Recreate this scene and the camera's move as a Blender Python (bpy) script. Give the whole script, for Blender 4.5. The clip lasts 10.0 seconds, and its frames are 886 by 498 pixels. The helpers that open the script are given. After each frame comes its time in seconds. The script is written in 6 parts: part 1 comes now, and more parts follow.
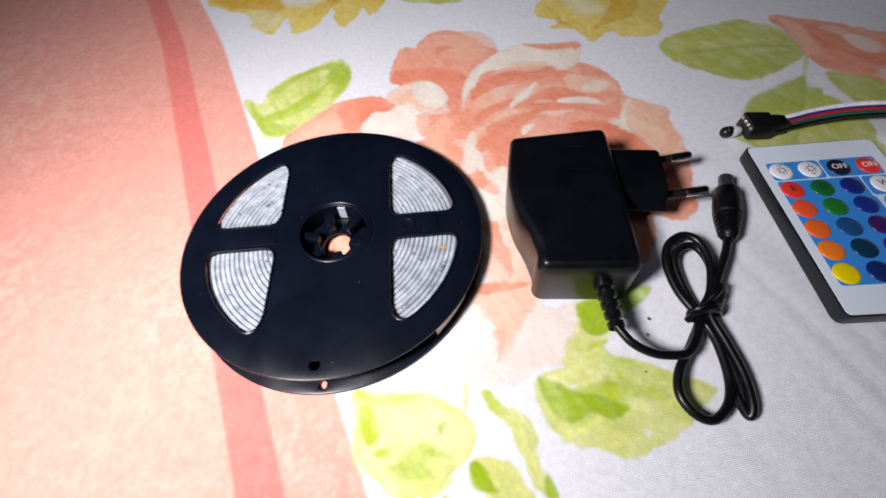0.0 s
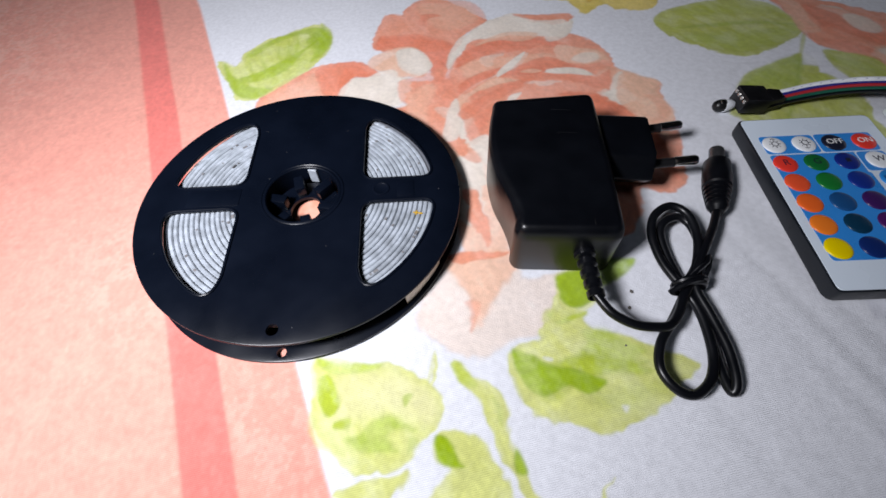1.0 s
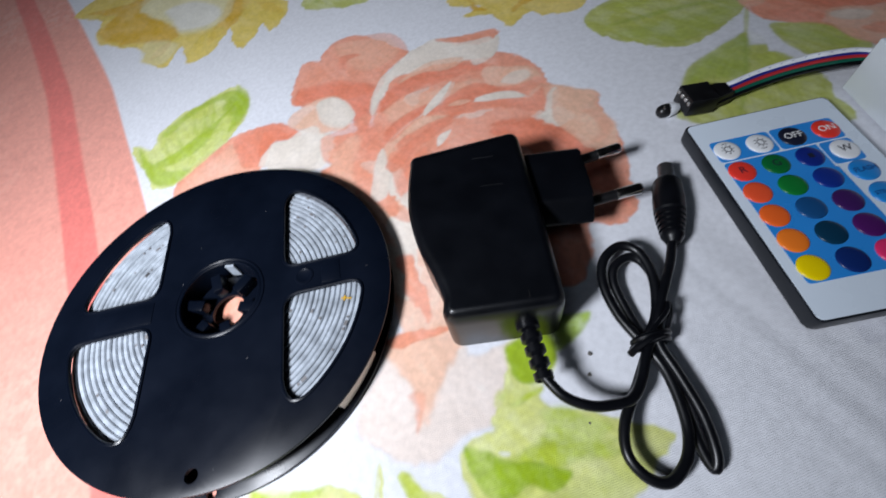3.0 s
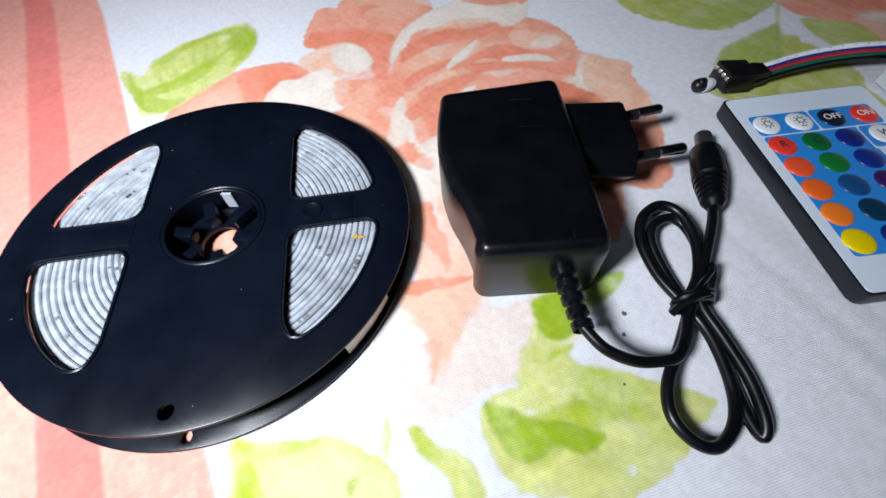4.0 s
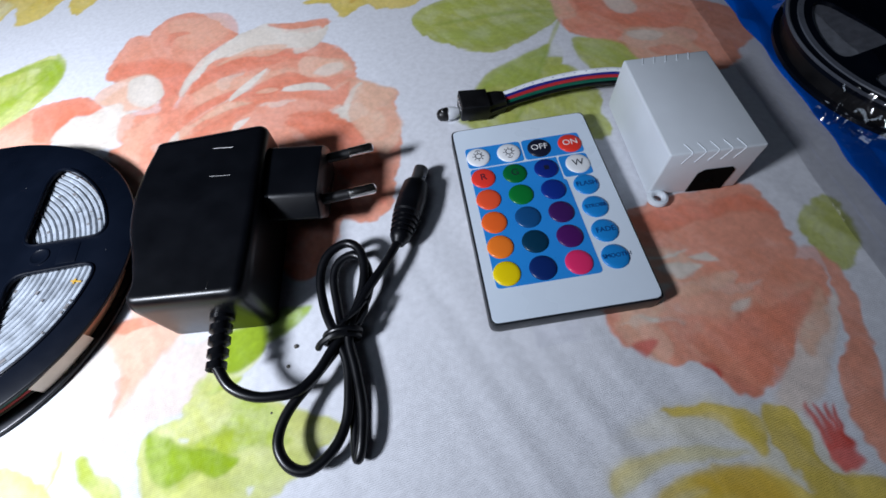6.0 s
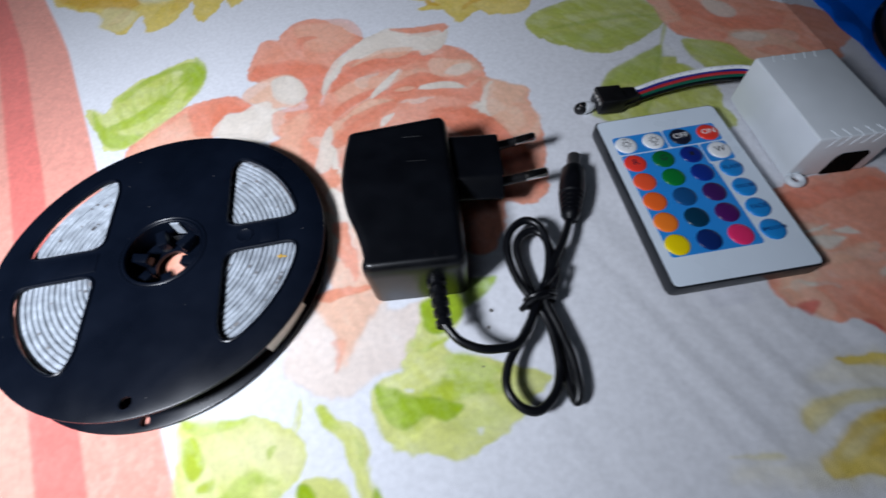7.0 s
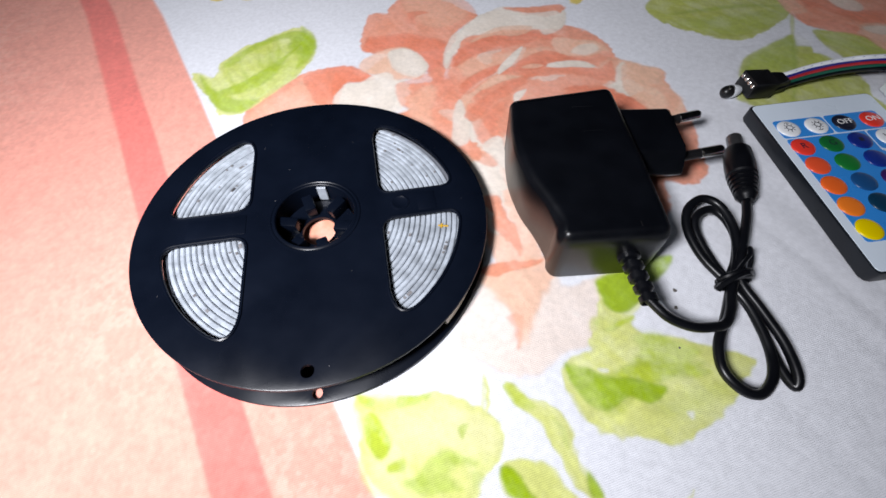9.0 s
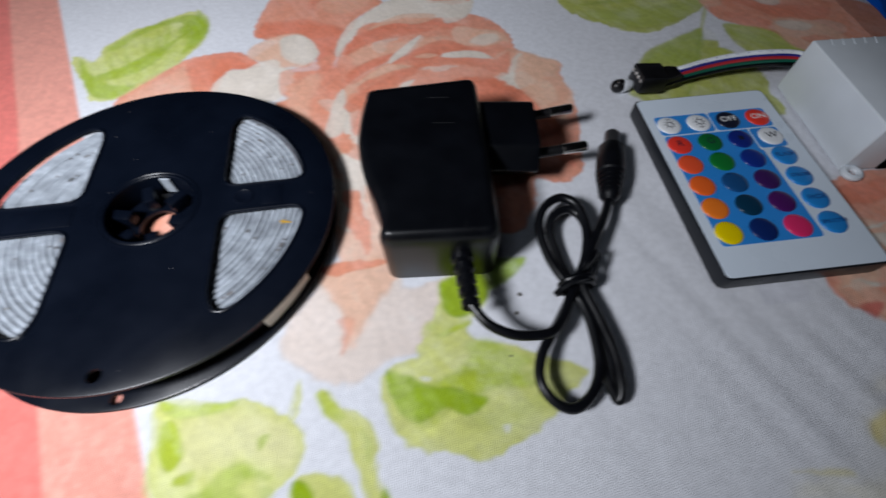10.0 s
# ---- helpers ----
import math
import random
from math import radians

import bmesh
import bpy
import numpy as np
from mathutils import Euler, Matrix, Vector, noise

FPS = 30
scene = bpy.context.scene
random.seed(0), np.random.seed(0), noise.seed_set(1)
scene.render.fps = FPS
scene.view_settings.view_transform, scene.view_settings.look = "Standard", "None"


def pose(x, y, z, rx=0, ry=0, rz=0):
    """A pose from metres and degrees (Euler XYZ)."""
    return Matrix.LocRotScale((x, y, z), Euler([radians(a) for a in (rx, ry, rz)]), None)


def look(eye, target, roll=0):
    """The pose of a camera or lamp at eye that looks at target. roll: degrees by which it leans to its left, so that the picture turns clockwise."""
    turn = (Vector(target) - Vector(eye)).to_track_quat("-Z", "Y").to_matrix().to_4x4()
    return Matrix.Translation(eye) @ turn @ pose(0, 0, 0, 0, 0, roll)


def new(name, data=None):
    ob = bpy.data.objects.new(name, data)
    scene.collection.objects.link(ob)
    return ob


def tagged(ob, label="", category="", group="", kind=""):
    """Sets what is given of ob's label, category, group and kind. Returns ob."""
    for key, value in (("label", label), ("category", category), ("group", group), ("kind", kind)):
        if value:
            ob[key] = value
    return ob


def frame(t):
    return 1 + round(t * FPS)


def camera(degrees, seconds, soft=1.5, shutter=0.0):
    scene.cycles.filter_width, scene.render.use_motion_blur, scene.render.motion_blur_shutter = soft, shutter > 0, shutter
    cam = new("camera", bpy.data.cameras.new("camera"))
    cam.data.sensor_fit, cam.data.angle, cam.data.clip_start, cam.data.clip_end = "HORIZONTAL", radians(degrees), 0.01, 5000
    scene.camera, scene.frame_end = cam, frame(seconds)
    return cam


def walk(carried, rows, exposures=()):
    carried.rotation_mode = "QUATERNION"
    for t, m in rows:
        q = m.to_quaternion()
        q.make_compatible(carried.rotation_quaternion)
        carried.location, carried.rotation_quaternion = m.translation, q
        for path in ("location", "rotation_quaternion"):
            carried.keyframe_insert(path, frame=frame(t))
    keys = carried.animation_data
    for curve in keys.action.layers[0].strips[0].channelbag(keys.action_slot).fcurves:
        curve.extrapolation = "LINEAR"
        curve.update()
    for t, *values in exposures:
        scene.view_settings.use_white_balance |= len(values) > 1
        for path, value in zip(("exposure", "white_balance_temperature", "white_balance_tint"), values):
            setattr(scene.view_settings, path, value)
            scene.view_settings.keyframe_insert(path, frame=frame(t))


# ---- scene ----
# path in decimetres: seconds, eye, target, lean
PATH = [
    (0, (-0.604, -0.677, 1.513), (-0.843, 0.386, -0.164), -8.71),
    (0.5, (-0.472, -0.649, 1.362), (-0.698, 0.411, -0.318), -7.85),
    (1, (-0.536, -0.717, 1.362), (-0.740, 0.333, -0.328), -5.75),
    (1.5, (-0.532, -0.703, 1.378), (-0.719, 0.348, -0.314), -4.00),
    (2, (-0.376, -0.592, 1.382), (-0.554, 0.454, -0.313), -3.71),
    (2.2, (-0.229, -0.449, 1.352), (-0.398, 0.593, -0.347), -4.81),
    (2.3, (-0.188, -0.366, 1.397), (-0.357, 0.670, -0.305), -9.05),
    (2.4, (-0.137, -0.281, 1.469), (-0.320, 0.749, -0.236), -15.71),
    (2.5, (-0.084, -0.241, 1.558), (-0.337, 0.784, -0.141), -23.53),
    (2.7, (-0.133, -0.305, 1.526), (-0.377, 0.754, -0.153), -22.82),
    (3, (-0.281, -0.377, 1.350), (-0.507, 0.662, -0.343), -16.81),
    (3.2, (-0.328, -0.454, 1.324), (-0.549, 0.589, -0.368), -15.89),
    (3.5, (-0.395, -0.507, 1.269), (-0.587, 0.549, -0.418), -13.16),
    (3.75, (-0.448, -0.510, 1.204), (-0.595, 0.559, -0.480), -9.40),
    (4, (-0.469, -0.493, 1.146), (-0.572, 0.582, -0.538), -5.80),
    (4.3, (-0.416, -0.468, 1.118), (-0.491, 0.595, -0.575), -3.63),
    (4.5, (-0.317, -0.451, 1.125), (-0.389, 0.590, -0.582), -3.40),
    (5, (0.138, -0.386, 1.185), (0.058, 0.637, -0.531), -4.19),
    (5.2, (0.255, -0.353, 1.242), (0.173, 0.666, -0.478), -4.72),
    (5.45, (0.376, -0.341, 1.279), (0.289, 0.671, -0.444), -5.58),
    (5.75, (0.512, -0.365, 1.293), (0.416, 0.634, -0.437), -7.10),
    (6.05, (0.571, -0.407, 1.290), (0.470, 0.581, -0.445), -8.36),
    (6.3, (0.514, -0.439, 1.287), (0.414, 0.549, -0.449), -8.57),
    (6.5, (0.384, -0.466, 1.287), (0.291, 0.527, -0.446), -8.21),
    (7, (-0.091, -0.567, 1.433), (-0.189, 0.446, -0.288), -8.29),
    (7.5, (-0.548, -0.559, 1.324), (-0.635, 0.476, -0.385), -7.25),
    (8, (-0.744, -0.567, 1.300), (-0.828, 0.482, -0.400), -6.65),
    (8.5, (-0.770, -0.592, 1.327), (-0.842, 0.453, -0.377), -5.17),
    (9, (-0.767, -0.618, 1.327), (-0.828, 0.421, -0.382), -4.08),
    (9.5, (-0.702, -0.647, 1.342), (-0.761, 0.390, -0.367), -3.67),
    (10, (-0.219, -0.561, 1.243), (-0.270, 0.458, -0.478), -2.72),
]
EXPOSURES = [(0, 0.04, 6950, 16), (0.5, -0.33, 6500, 14), (1, -0.21, 6600, 13), (1.5, -0.24, 6500, 13), (2, -0.3, 6450, 12), (2.5, -0.18, 6150, 10), (3, -0.15, 6300, 10), (4.5, 0.12, 6350, 10), (5, -0.20, 6250, 7), (6.3, 0.29, 6050, 11), (6.5, 0.29, 6050, 11), (7, -0.18, 6150, 10), (7.5, -0.23, 6250, 13), (8, 0.22, 6400, 10), (8.5, 0.05, 6600, 10), (9, -0.03, 6650, 12), (9.5, -0.10, 6600, 10), (10, -0.50, 6450, 10)]
cam = camera(94.7, 10.0, soft=1.6, shutter=0.35)
walk(cam, [(t, look(Vector(eye) * 0.1, Vector(target) * 0.1, roll)) for t, eye, target, roll in PATH], EXPOSURES)
LAMP_W, FILL_W = 1.35, 1.2  # watts of the lamp by the table and of the added overhead fill
FLEX_X, FLEX_Y = radians(-1.62), radians(2.55)

# ---------------------------------------------------------------- world and light
world = bpy.data.worlds.new("room_air")
world.use_nodes = True
world.node_tree.nodes["Background"].inputs[0].default_value = (0.55, 0.6, 0.7, 1)
world.node_tree.nodes["Background"].inputs[1].default_value = 0.03
scene.world = world


def lamp(name, kind, place, target, watts, colour, size, spread=180):
    data = bpy.data.lights.new(name, kind)
    data.energy, data.color = watts, colour
    if kind == "AREA":
        data.shape, data.size, data.spread = "DISK", size, radians(spread)
    else:
        data.shadow_soft_size = size
    ob = new(name, data)
    ob.matrix_world = look(place, target)
    return ob


lamp("table_lamp_light", "AREA", (-0.199, -0.12, 0.248), (-0.164, 0.108, 0), LAMP_W, (0.915, 0.94, 1.0), 0.066, 136)
# unseen overhead fill, added to lift the shadows; no such fixture is known
lamp("fill_light", "AREA", (-0.45, -0.5, 1.62), (-0.3, -0.3, 0), FILL_W, (0.72, 0.84, 1.0), 0.6)

# ---------------------------------------------------------------- small helpers
MM = 0.001


def thing(name, x, y, z, turn, label, category, group="", kind=""):
    ob = new(name)
    ob.empty_display_size = 0.01
    ob.matrix_world = pose(x * MM, y * MM, z * MM, 0, 0, turn)
    return tagged(ob, label, category, group, kind)


def mesh_of(bm, material, smooth=35.0):
    bmesh.ops.scale(bm, vec=(MM, MM, MM), verts=bm.verts)
    bmesh.ops.recalc_face_normals(bm, faces=bm.faces)
    for f in bm.faces:
        f.smooth = True
    limit = radians(smooth)
    for e in bm.edges:
        if len(e.link_faces) == 2 and e.calc_face_angle(0.0) > limit:
            e.smooth = False
    me = bpy.data.meshes.new("mesh")
    bm.to_mesh(me)
    bm.free()
    me.materials.append(material)
    return me


def part(name, bm, material, parent=None, label="", smooth=35.0):
    ob = new(name, mesh_of(bm, material, smooth))
    ob.parent = parent
    if label:
        ob["label"] = label
    return ob


def blank():
    return bmesh.new()


def spline(points, steps=8, closed=False):
    pts = [Vector(p) for p in points]
    n, out = len(pts), []
    for i in range(n if closed else n - 1):
        if closed:
            a, b, c, d = pts[i - 1], pts[i], pts[(i + 1) % n], pts[(i + 2) % n]
        else:
            b, c = pts[i], pts[i + 1]
            a = pts[i - 1] if i else b * 2 - c
            d = pts[i + 2] if i + 2 < n else c * 2 - b
        for k in range(steps):
            t = k / steps
            out.append(0.5 * (2 * b + (c - a) * t + (2 * a - 5 * b + 4 * c - d) * t * t + (3 * b - a - 3 * c + d) * t ** 3))
    if not closed:
        out.append(pts[-1])
    return out


def tube(bm, path, radius, sides=10, caps=True, flat=1.0):
    path = [Vector(p) for p in path]
    rings, up = [], Vector((0, 0, 1))
    for i, p in enumerate(path):
        ahead = (path[min(i + 1, len(path) - 1)] - path[max(i - 1, 0)]).normalized()
        side = ahead.cross(up)
        side = side.normalized() if side.length > 1e-4 else Vector((1, 0, 0))
        top = side.cross(ahead)
        r = radius[i] if isinstance(radius, (list, tuple)) else radius
        rings.append([bm.verts.new(p + (side * math.cos(a) + top * flat * math.sin(a)) * r) for a in (math.tau * k / sides for k in range(sides))])
    for a, b in zip(rings, rings[1:]):
        for k in range(sides):
            bm.faces.new((a[k], a[(k + 1) % sides], b[(k + 1) % sides], b[k]))
    if caps:
        bm.faces.new(rings[0][::-1])
        bm.faces.new(rings[-1])


def lathe(bm, profile, sides=48, m=None):
    """A turned body round z from (radius, height) pairs, laid in place by m."""
    m = m or Matrix()
    rings = []
    for r, z in profile:
        if r < 1e-6:
            rings.append([bm.verts.new(m @ Vector((0, 0, z)))])
        else:
            rings.append([bm.verts.new(m @ Vector((r * math.cos(a), r * math.sin(a), z))) for a in (math.tau * k / sides for k in range(sides))])
    for a, b in zip(rings, rings[1:]):
        for k in range(sides):
            j = (k + 1) % sides
            if len(a) == 1 and len(b) == 1:
                continue
            if len(a) == 1:
                bm.faces.new((a[0], b[j], b[k]))
            elif len(b) == 1:
                bm.faces.new((a[k], a[j], b[0]))
            else:
                bm.faces.new((a[k], a[j], b[j], b[k]))


def along(a, b):
    """The turn and shift that lays z on the line from a to b."""
    a, b = Vector(a), Vector(b)
    return Matrix.Translation(a) @ (b - a).to_track_quat("Z", "Y").to_matrix().to_4x4()


def block(bm, x0, x1, y0, y1, z0, z1, bevel=0.0, segments=2, m=None):
    c = [bm.verts.new((x, y, z)) for x in (x0, x1) for y in (y0, y1) for z in (z0, z1)]
    faces = [bm.faces.new([c[i] for i in q]) for q in ((0, 1, 3, 2), (4, 6, 7, 5), (0, 4, 5, 1), (2, 3, 7, 6), (0, 2, 6, 4), (1, 5, 7, 3))]
    verts = c
    if bevel:
        edges = list({e for f in faces for e in f.edges})
        res = bmesh.ops.bevel(bm, geom=edges, offset=bevel, segments=segments, profile=0.5, affect="EDGES")
        verts = list(set(res["verts"]) | {v for v in c if v.is_valid})
    if m:
        bmesh.ops.transform(bm, matrix=m, verts=[v for v in verts if v.is_valid])


def plate(bm, outer, holes, z0, z1):
    """A flat plate with holes, of real thickness."""
    edges = []
    for ring in (outer, *holes):
        vs = [bm.verts.new((p[0], p[1], z0)) for p in ring]
        edges += [bm.edges.new((vs[i], vs[(i + 1) % len(vs)])) for i in range(len(vs))]
    made = bmesh.ops.triangle_fill(bm, use_beauty=True, use_dissolve=False, edges=edges)
    faces = [g for g in made["geom"] if isinstance(g, bmesh.types.BMFace)]
    up = bmesh.ops.extrude_face_region(bm, geom=faces)
    bmesh.ops.translate(bm, vec=(0, 0, z1 - z0), verts=[g for g in up["geom"] if isinstance(g, bmesh.types.BMVert)])


def prism(bm, outline, z0, z1, bevel_top=0.0, segments=3, bevel_bottom=0.0):
    lo = [bm.verts.new((p[0], p[1], z0)) for p in outline]
    hi = [bm.verts.new((p[0], p[1], z1)) for p in outline]
    n = len(lo)
    for i in range(n):
        bm.faces.new((lo[i], lo[(i + 1) % n], hi[(i + 1) % n], hi[i]))
    bottom, top = bm.faces.new(lo[::-1]), bm.faces.new(hi)
    if bevel_bottom:
        bmesh.ops.bevel(bm, geom=list(bottom.edges), offset=bevel_bottom, segments=2, profile=0.5, affect="EDGES")
    if bevel_top:
        bmesh.ops.bevel(bm, geom=list(top.edges), offset=bevel_top, segments=segments, profile=0.5, affect="EDGES")


def cushion(bm, outline, z0, z1, r, steps=5):
    """An upright body with a rounded top edge, from a smooth outline run anticlockwise."""
    n = len(outline)
    pts = [Vector(p) for p in outline]
    ins = []
    for i in range(n):
        d = (pts[(i + 1) % n] - pts[i - 1]).normalized()
        ins.append(Vector((-d.y, d.x)))
    levels = [(0.9, z0), (0.25, z0 + 0.3), (0.0, z0 + 1.0)] + [(r * (1 - math.cos(a)), z1 - r + r * math.sin(a)) for a in (math.pi / 2 * k / steps for k in range(steps + 1))] + [(r + 0.3, z1)]
    # the shoulder falls away further along the front
    fall = [1 + 1.0 * min(1.0, max(0.0, (20 - p.y) / 11)) for p in pts]
    rings = [[bm.verts.new((p.x + q.x * o, p.y + q.y * o, z if z < z1 - r - 0.01 else z1 - (z1 - z) * w)) for p, q, w in zip(pts, ins, fall)] for o, z in levels]
    for lo, hi in zip(rings, rings[1:]):
        for i in range(n):
            bm.faces.new((lo[i], lo[(i + 1) % n], hi[(i + 1) % n], hi[i]))
    bm.faces.new(rings[0][::-1])
    bm.faces.new(rings[-1])


def circle(r, sides, cx=0.0, cy=0.0):
    return [(cx + r * math.cos(math.tau * k / sides), cy + r * math.sin(math.tau * k / sides)) for k in range(sides)]


def rounded(points, radius, steps=5):
    """A polygon with its corners rounded."""
    out, n = [], len(points)
    for i in range(n):
        p, a, b = Vector(points[i]), Vector(points[i - 1]), Vector(points[(i + 1) % n])
        r = radius[i] if isinstance(radius, (list, tuple)) else radius
        if r <= 0:
            out.append((p.x, p.y))
            continue
        s, e = p + (a - p).normalized() * r, p + (b - p).normalized() * r
        for k in range(steps + 1):
            t = k / steps
            q = s * (1 - t) ** 2 + p * 2 * t * (1 - t) + e * t * t
            out.append((q.x, q.y))
    return out


def lettering(text, size, m, material, parent, name="lettering"):
    """Flat raised letters in the built-in font, in millimetres."""
    data = bpy.data.curves.new("letters", "FONT")
    data.body, data.size, data.align_x, data.align_y, data.extrude = text, size, "CENTER", "CENTER", 0.04
    ob = bpy.data.objects.new("letters", data)
    scene.collection.objects.link(ob)
    bpy.context.view_layer.update()
    me = bpy.data.meshes.new_from_object(ob.evaluated_get(bpy.context.evaluated_depsgraph_get()))
    bpy.data.objects.remove(ob)
    me.transform(Matrix.Scale(MM, 4) @ m)
    me.materials.clear()
    me.materials.append(material)
    done = new(name, me)
    done.parent = parent
    return done


# ---------------------------------------------------------------- materials
def paint(name, colour, rough=0.5, metal=0.0, vary=0.12, scale=120.0, bump=0.02, grain=900.0, specular=0.5, spots=0.0, rough_vary=0.12):
    m = bpy.data.materials.new(name)
    m.use_nodes = True
    nt = m.node_tree
    bsdf = nt.nodes["Principled BSDF"]
    co = nt.nodes.new("ShaderNodeTexCoord")
    big, fine = nt.nodes.new("ShaderNodeTexNoise"), nt.nodes.new("ShaderNodeTexNoise")
    big.inputs["Scale"].default_value, big.inputs["Detail"].default_value = scale, 5
    fine.inputs["Scale"].default_value, fine.inputs["Detail"].default_value = grain, 3
    ramp = nt.nodes.new("ShaderNodeMapRange")
    ramp.inputs[1].default_value, ramp.inputs[2].default_value = 0.3, 0.7
    ramp.inputs[3].default_value, ramp.inputs[4].default_value = 1 - vary, 1 + vary
    mul = nt.nodes.new("ShaderNodeVectorMath")
    mul.operation = "SCALE"
    mul.inputs[0].default_value = colour
    rr = nt.nodes.new("ShaderNodeMapRange")
    rr.inputs[1].default_value, rr.inputs[2].default_value = 0.3, 0.7
    rr.inputs[3].default_value, rr.inputs[4].default_value = max(0.03, rough - rough_vary), min(1, rough + rough_vary)
    bp = nt.nodes.new("ShaderNodeBump")
    bp.inputs["Strength"].default_value, bp.inputs["Distance"].default_value = 1.0, bump * MM
    for n in (big, fine):
        nt.links.new(co.outputs["Object"], n.inputs["Vector"])
    nt.links.new(big.outputs["Fac"], ramp.inputs[0])
    nt.links.new(ramp.outputs[0], mul.inputs["Scale"])
    nt.links.new(mul.outputs[0], bsdf.inputs["Base Color"])
    nt.links.new(big.outputs["Fac"], rr.inputs[0])
    nt.links.new(rr.outputs[0], bsdf.inputs["Roughness"])
    nt.links.new(fine.outputs["Fac"], bp.inputs["Height"])
    nt.links.new(bp.outputs[0], bsdf.inputs["Normal"])
    bsdf.inputs["Metallic"].default_value = metal
    bsdf.inputs["Specular IOR Level"].default_value = specular
    return m


BLACK_REEL = paint("black_reel_plastic", (0.0022, 0.0038, 0.0085), 0.30, vary=0.2, scale=60, bump=0.01, grain=2500, rough_vary=0.05, specular=0.22)
BLACK_CASE = paint("black_abs_plastic", (0.0018, 0.0023, 0.0038), 0.33, vary=0.25, scale=90, bump=0.02, grain=2800, rough_vary=0.03, specular=0.4)
BLACK_RUBBER = paint("black_pvc_cable", (0.003, 0.0034, 0.005), 0.33, vary=0.2, scale=150, bump=0.008, rough_vary=0.05, specular=0.36)
BLACK_MATT = paint("black_matt_plastic", (0.005, 0.005, 0.006), 0.45, vary=0.2, scale=150, bump=0.02)
CHROME = paint("nickel_plate", (0.72, 0.70, 0.66), 0.2, metal=1.0, vary=0.08, scale=300, bump=0.004)
DULL_METAL = paint("dull_barrel_metal", (0.20, 0.20, 0.21), 0.32, metal=0.9, vary=0.1, scale=300)
SILICONE = paint("milky_silicone_strip", (0.345, 0.38, 0.425), 0.22, vary=0.28, scale=230, bump=0.02, grain=1200)
STRIP_DARK = paint("strip_component_grey", (0.17, 0.165, 0.17), 0.5, vary=0.3, scale=400)
STRIP_SEAM = paint("strip_backing_grey", (0.15, 0.16, 0.185), 0.5, vary=0.2, scale=400)
YELLOW_INK = paint("yellow_mark", (0.58, 0.34, 0.03), 0.5)
PAPER_TAPE = paint("white_paper_tape", (0.74, 0.68, 0.60), 0.7, vary=0.08, scale=200, bump=0.03)
COPPER = paint("copper_pad", (0.62, 0.36, 0.24), 0.4, metal=0.3)
REMOTE_SIDE = paint("remote_black_case", (0.007, 0.009, 0.013), 0.38, vary=0.2)
REMOTE_FACE = paint("remote_white_film", (0.70, 0.79, 0.89), 0.33, vary=0.02, scale=60, bump=0.004)
REMOTE_BLUE = paint("remote_blue_print", (0.03, 0.26, 0.72), 0.33, vary=0.03, scale=60, bump=0.004)
INK_DARK = paint("dark_ink", (0.012, 0.014, 0.03), 0.4)
INK_NAVY = paint("navy_ink", (0.004, 0.03, 0.16), 0.4)
INK_WHITE = paint("white_ink", (0.85, 0.85, 0.85), 0.4)
BOX_WHITE = paint("white_abs_box", (0.70, 0.75, 0.80), 0.5, vary=0.03, scale=70, bump=0.012, grain=2500)
SOCKET = paint("black_socket", (0.002, 0.002, 0.002), 0.9, specular=0.05)
WIRE_WHITE = paint("white_wire", (0.75, 0.78, 0.82), 0.4)
WIRE_BLUE = paint("blue_wire", (0.012, 0.02, 0.20), 0.4)
WIRE_RED = paint("red_wire", (0.42, 0.02, 0.03), 0.4)
WIRE_GREEN = paint("green_wire", (0.005, 0.10, 0.065), 0.4)
CRUMB = paint("brown_crumb", (0.12, 0.11, 0.10), 0.9, vary=0.4, scale=900)
# the sheen along the packed reel's black rim, put into the colour as grey
RIM_SHEEN = paint("painted_rim_sheen", (0.10, 0.11, 0.135), 0.35, vary=0.15, scale=80)
BLUE_FILM = paint("blue_plastic_film", (0.004, 0.11, 0.60), 0.18, vary=0.25, scale=25, bump=0.25, grain=90)
WOOD = paint("table_wood", (0.18, 0.10, 0.055), 0.5, vary=0.3, scale=20)
WALL = paint("room_wall_paint", (0.20, 0.235, 0.29), 0.85, vary=0.05, scale=3)
FLOOR = paint("room_floor", (0.25, 0.22, 0.2), 0.6, vary=0.15, scale=6)


def film_material(name, tint, gloss):
    m = bpy.data.materials.new(name)
    m.use_nodes = True
    nt = m.node_tree
    nt.nodes.remove(nt.nodes["Principled BSDF"])
    out = nt.nodes["Material Output"]
    tr, gl, mix = nt.nodes.new("ShaderNodeBsdfTransparent"), nt.nodes.new("ShaderNodeBsdfGlossy"), nt.nodes.new("ShaderNodeMixShader")
    tr.inputs[0].default_value = (tint, tint, tint * 1.01, 1)
    gl.inputs["Roughness"].default_value = 0.09
    co, no, bp = nt.nodes.new("ShaderNodeTexCoord"), nt.nodes.new("ShaderNodeTexNoise"), nt.nodes.new("ShaderNodeBump")
    no.inputs["Scale"].default_value = 90
    bp.inputs["Distance"].default_value = 0.001
    nt.links.new(co.outputs["Object"], no.inputs["Vector"])
    nt.links.new(no.outputs["Fac"], bp.inputs["Height"])
    nt.links.new(bp.outputs[0], gl.inputs["Normal"])
    mix.inputs[0].default_value = gloss
    nt.links.new(tr.outputs[0], mix.inputs[1])
    nt.links.new(gl.outputs[0], mix.inputs[2])
    nt.links.new(mix.outputs[0], out.inputs["Surface"])
    return m


CLEAR_FILM = film_material("clear_bag_film", 0.88, 0.12)
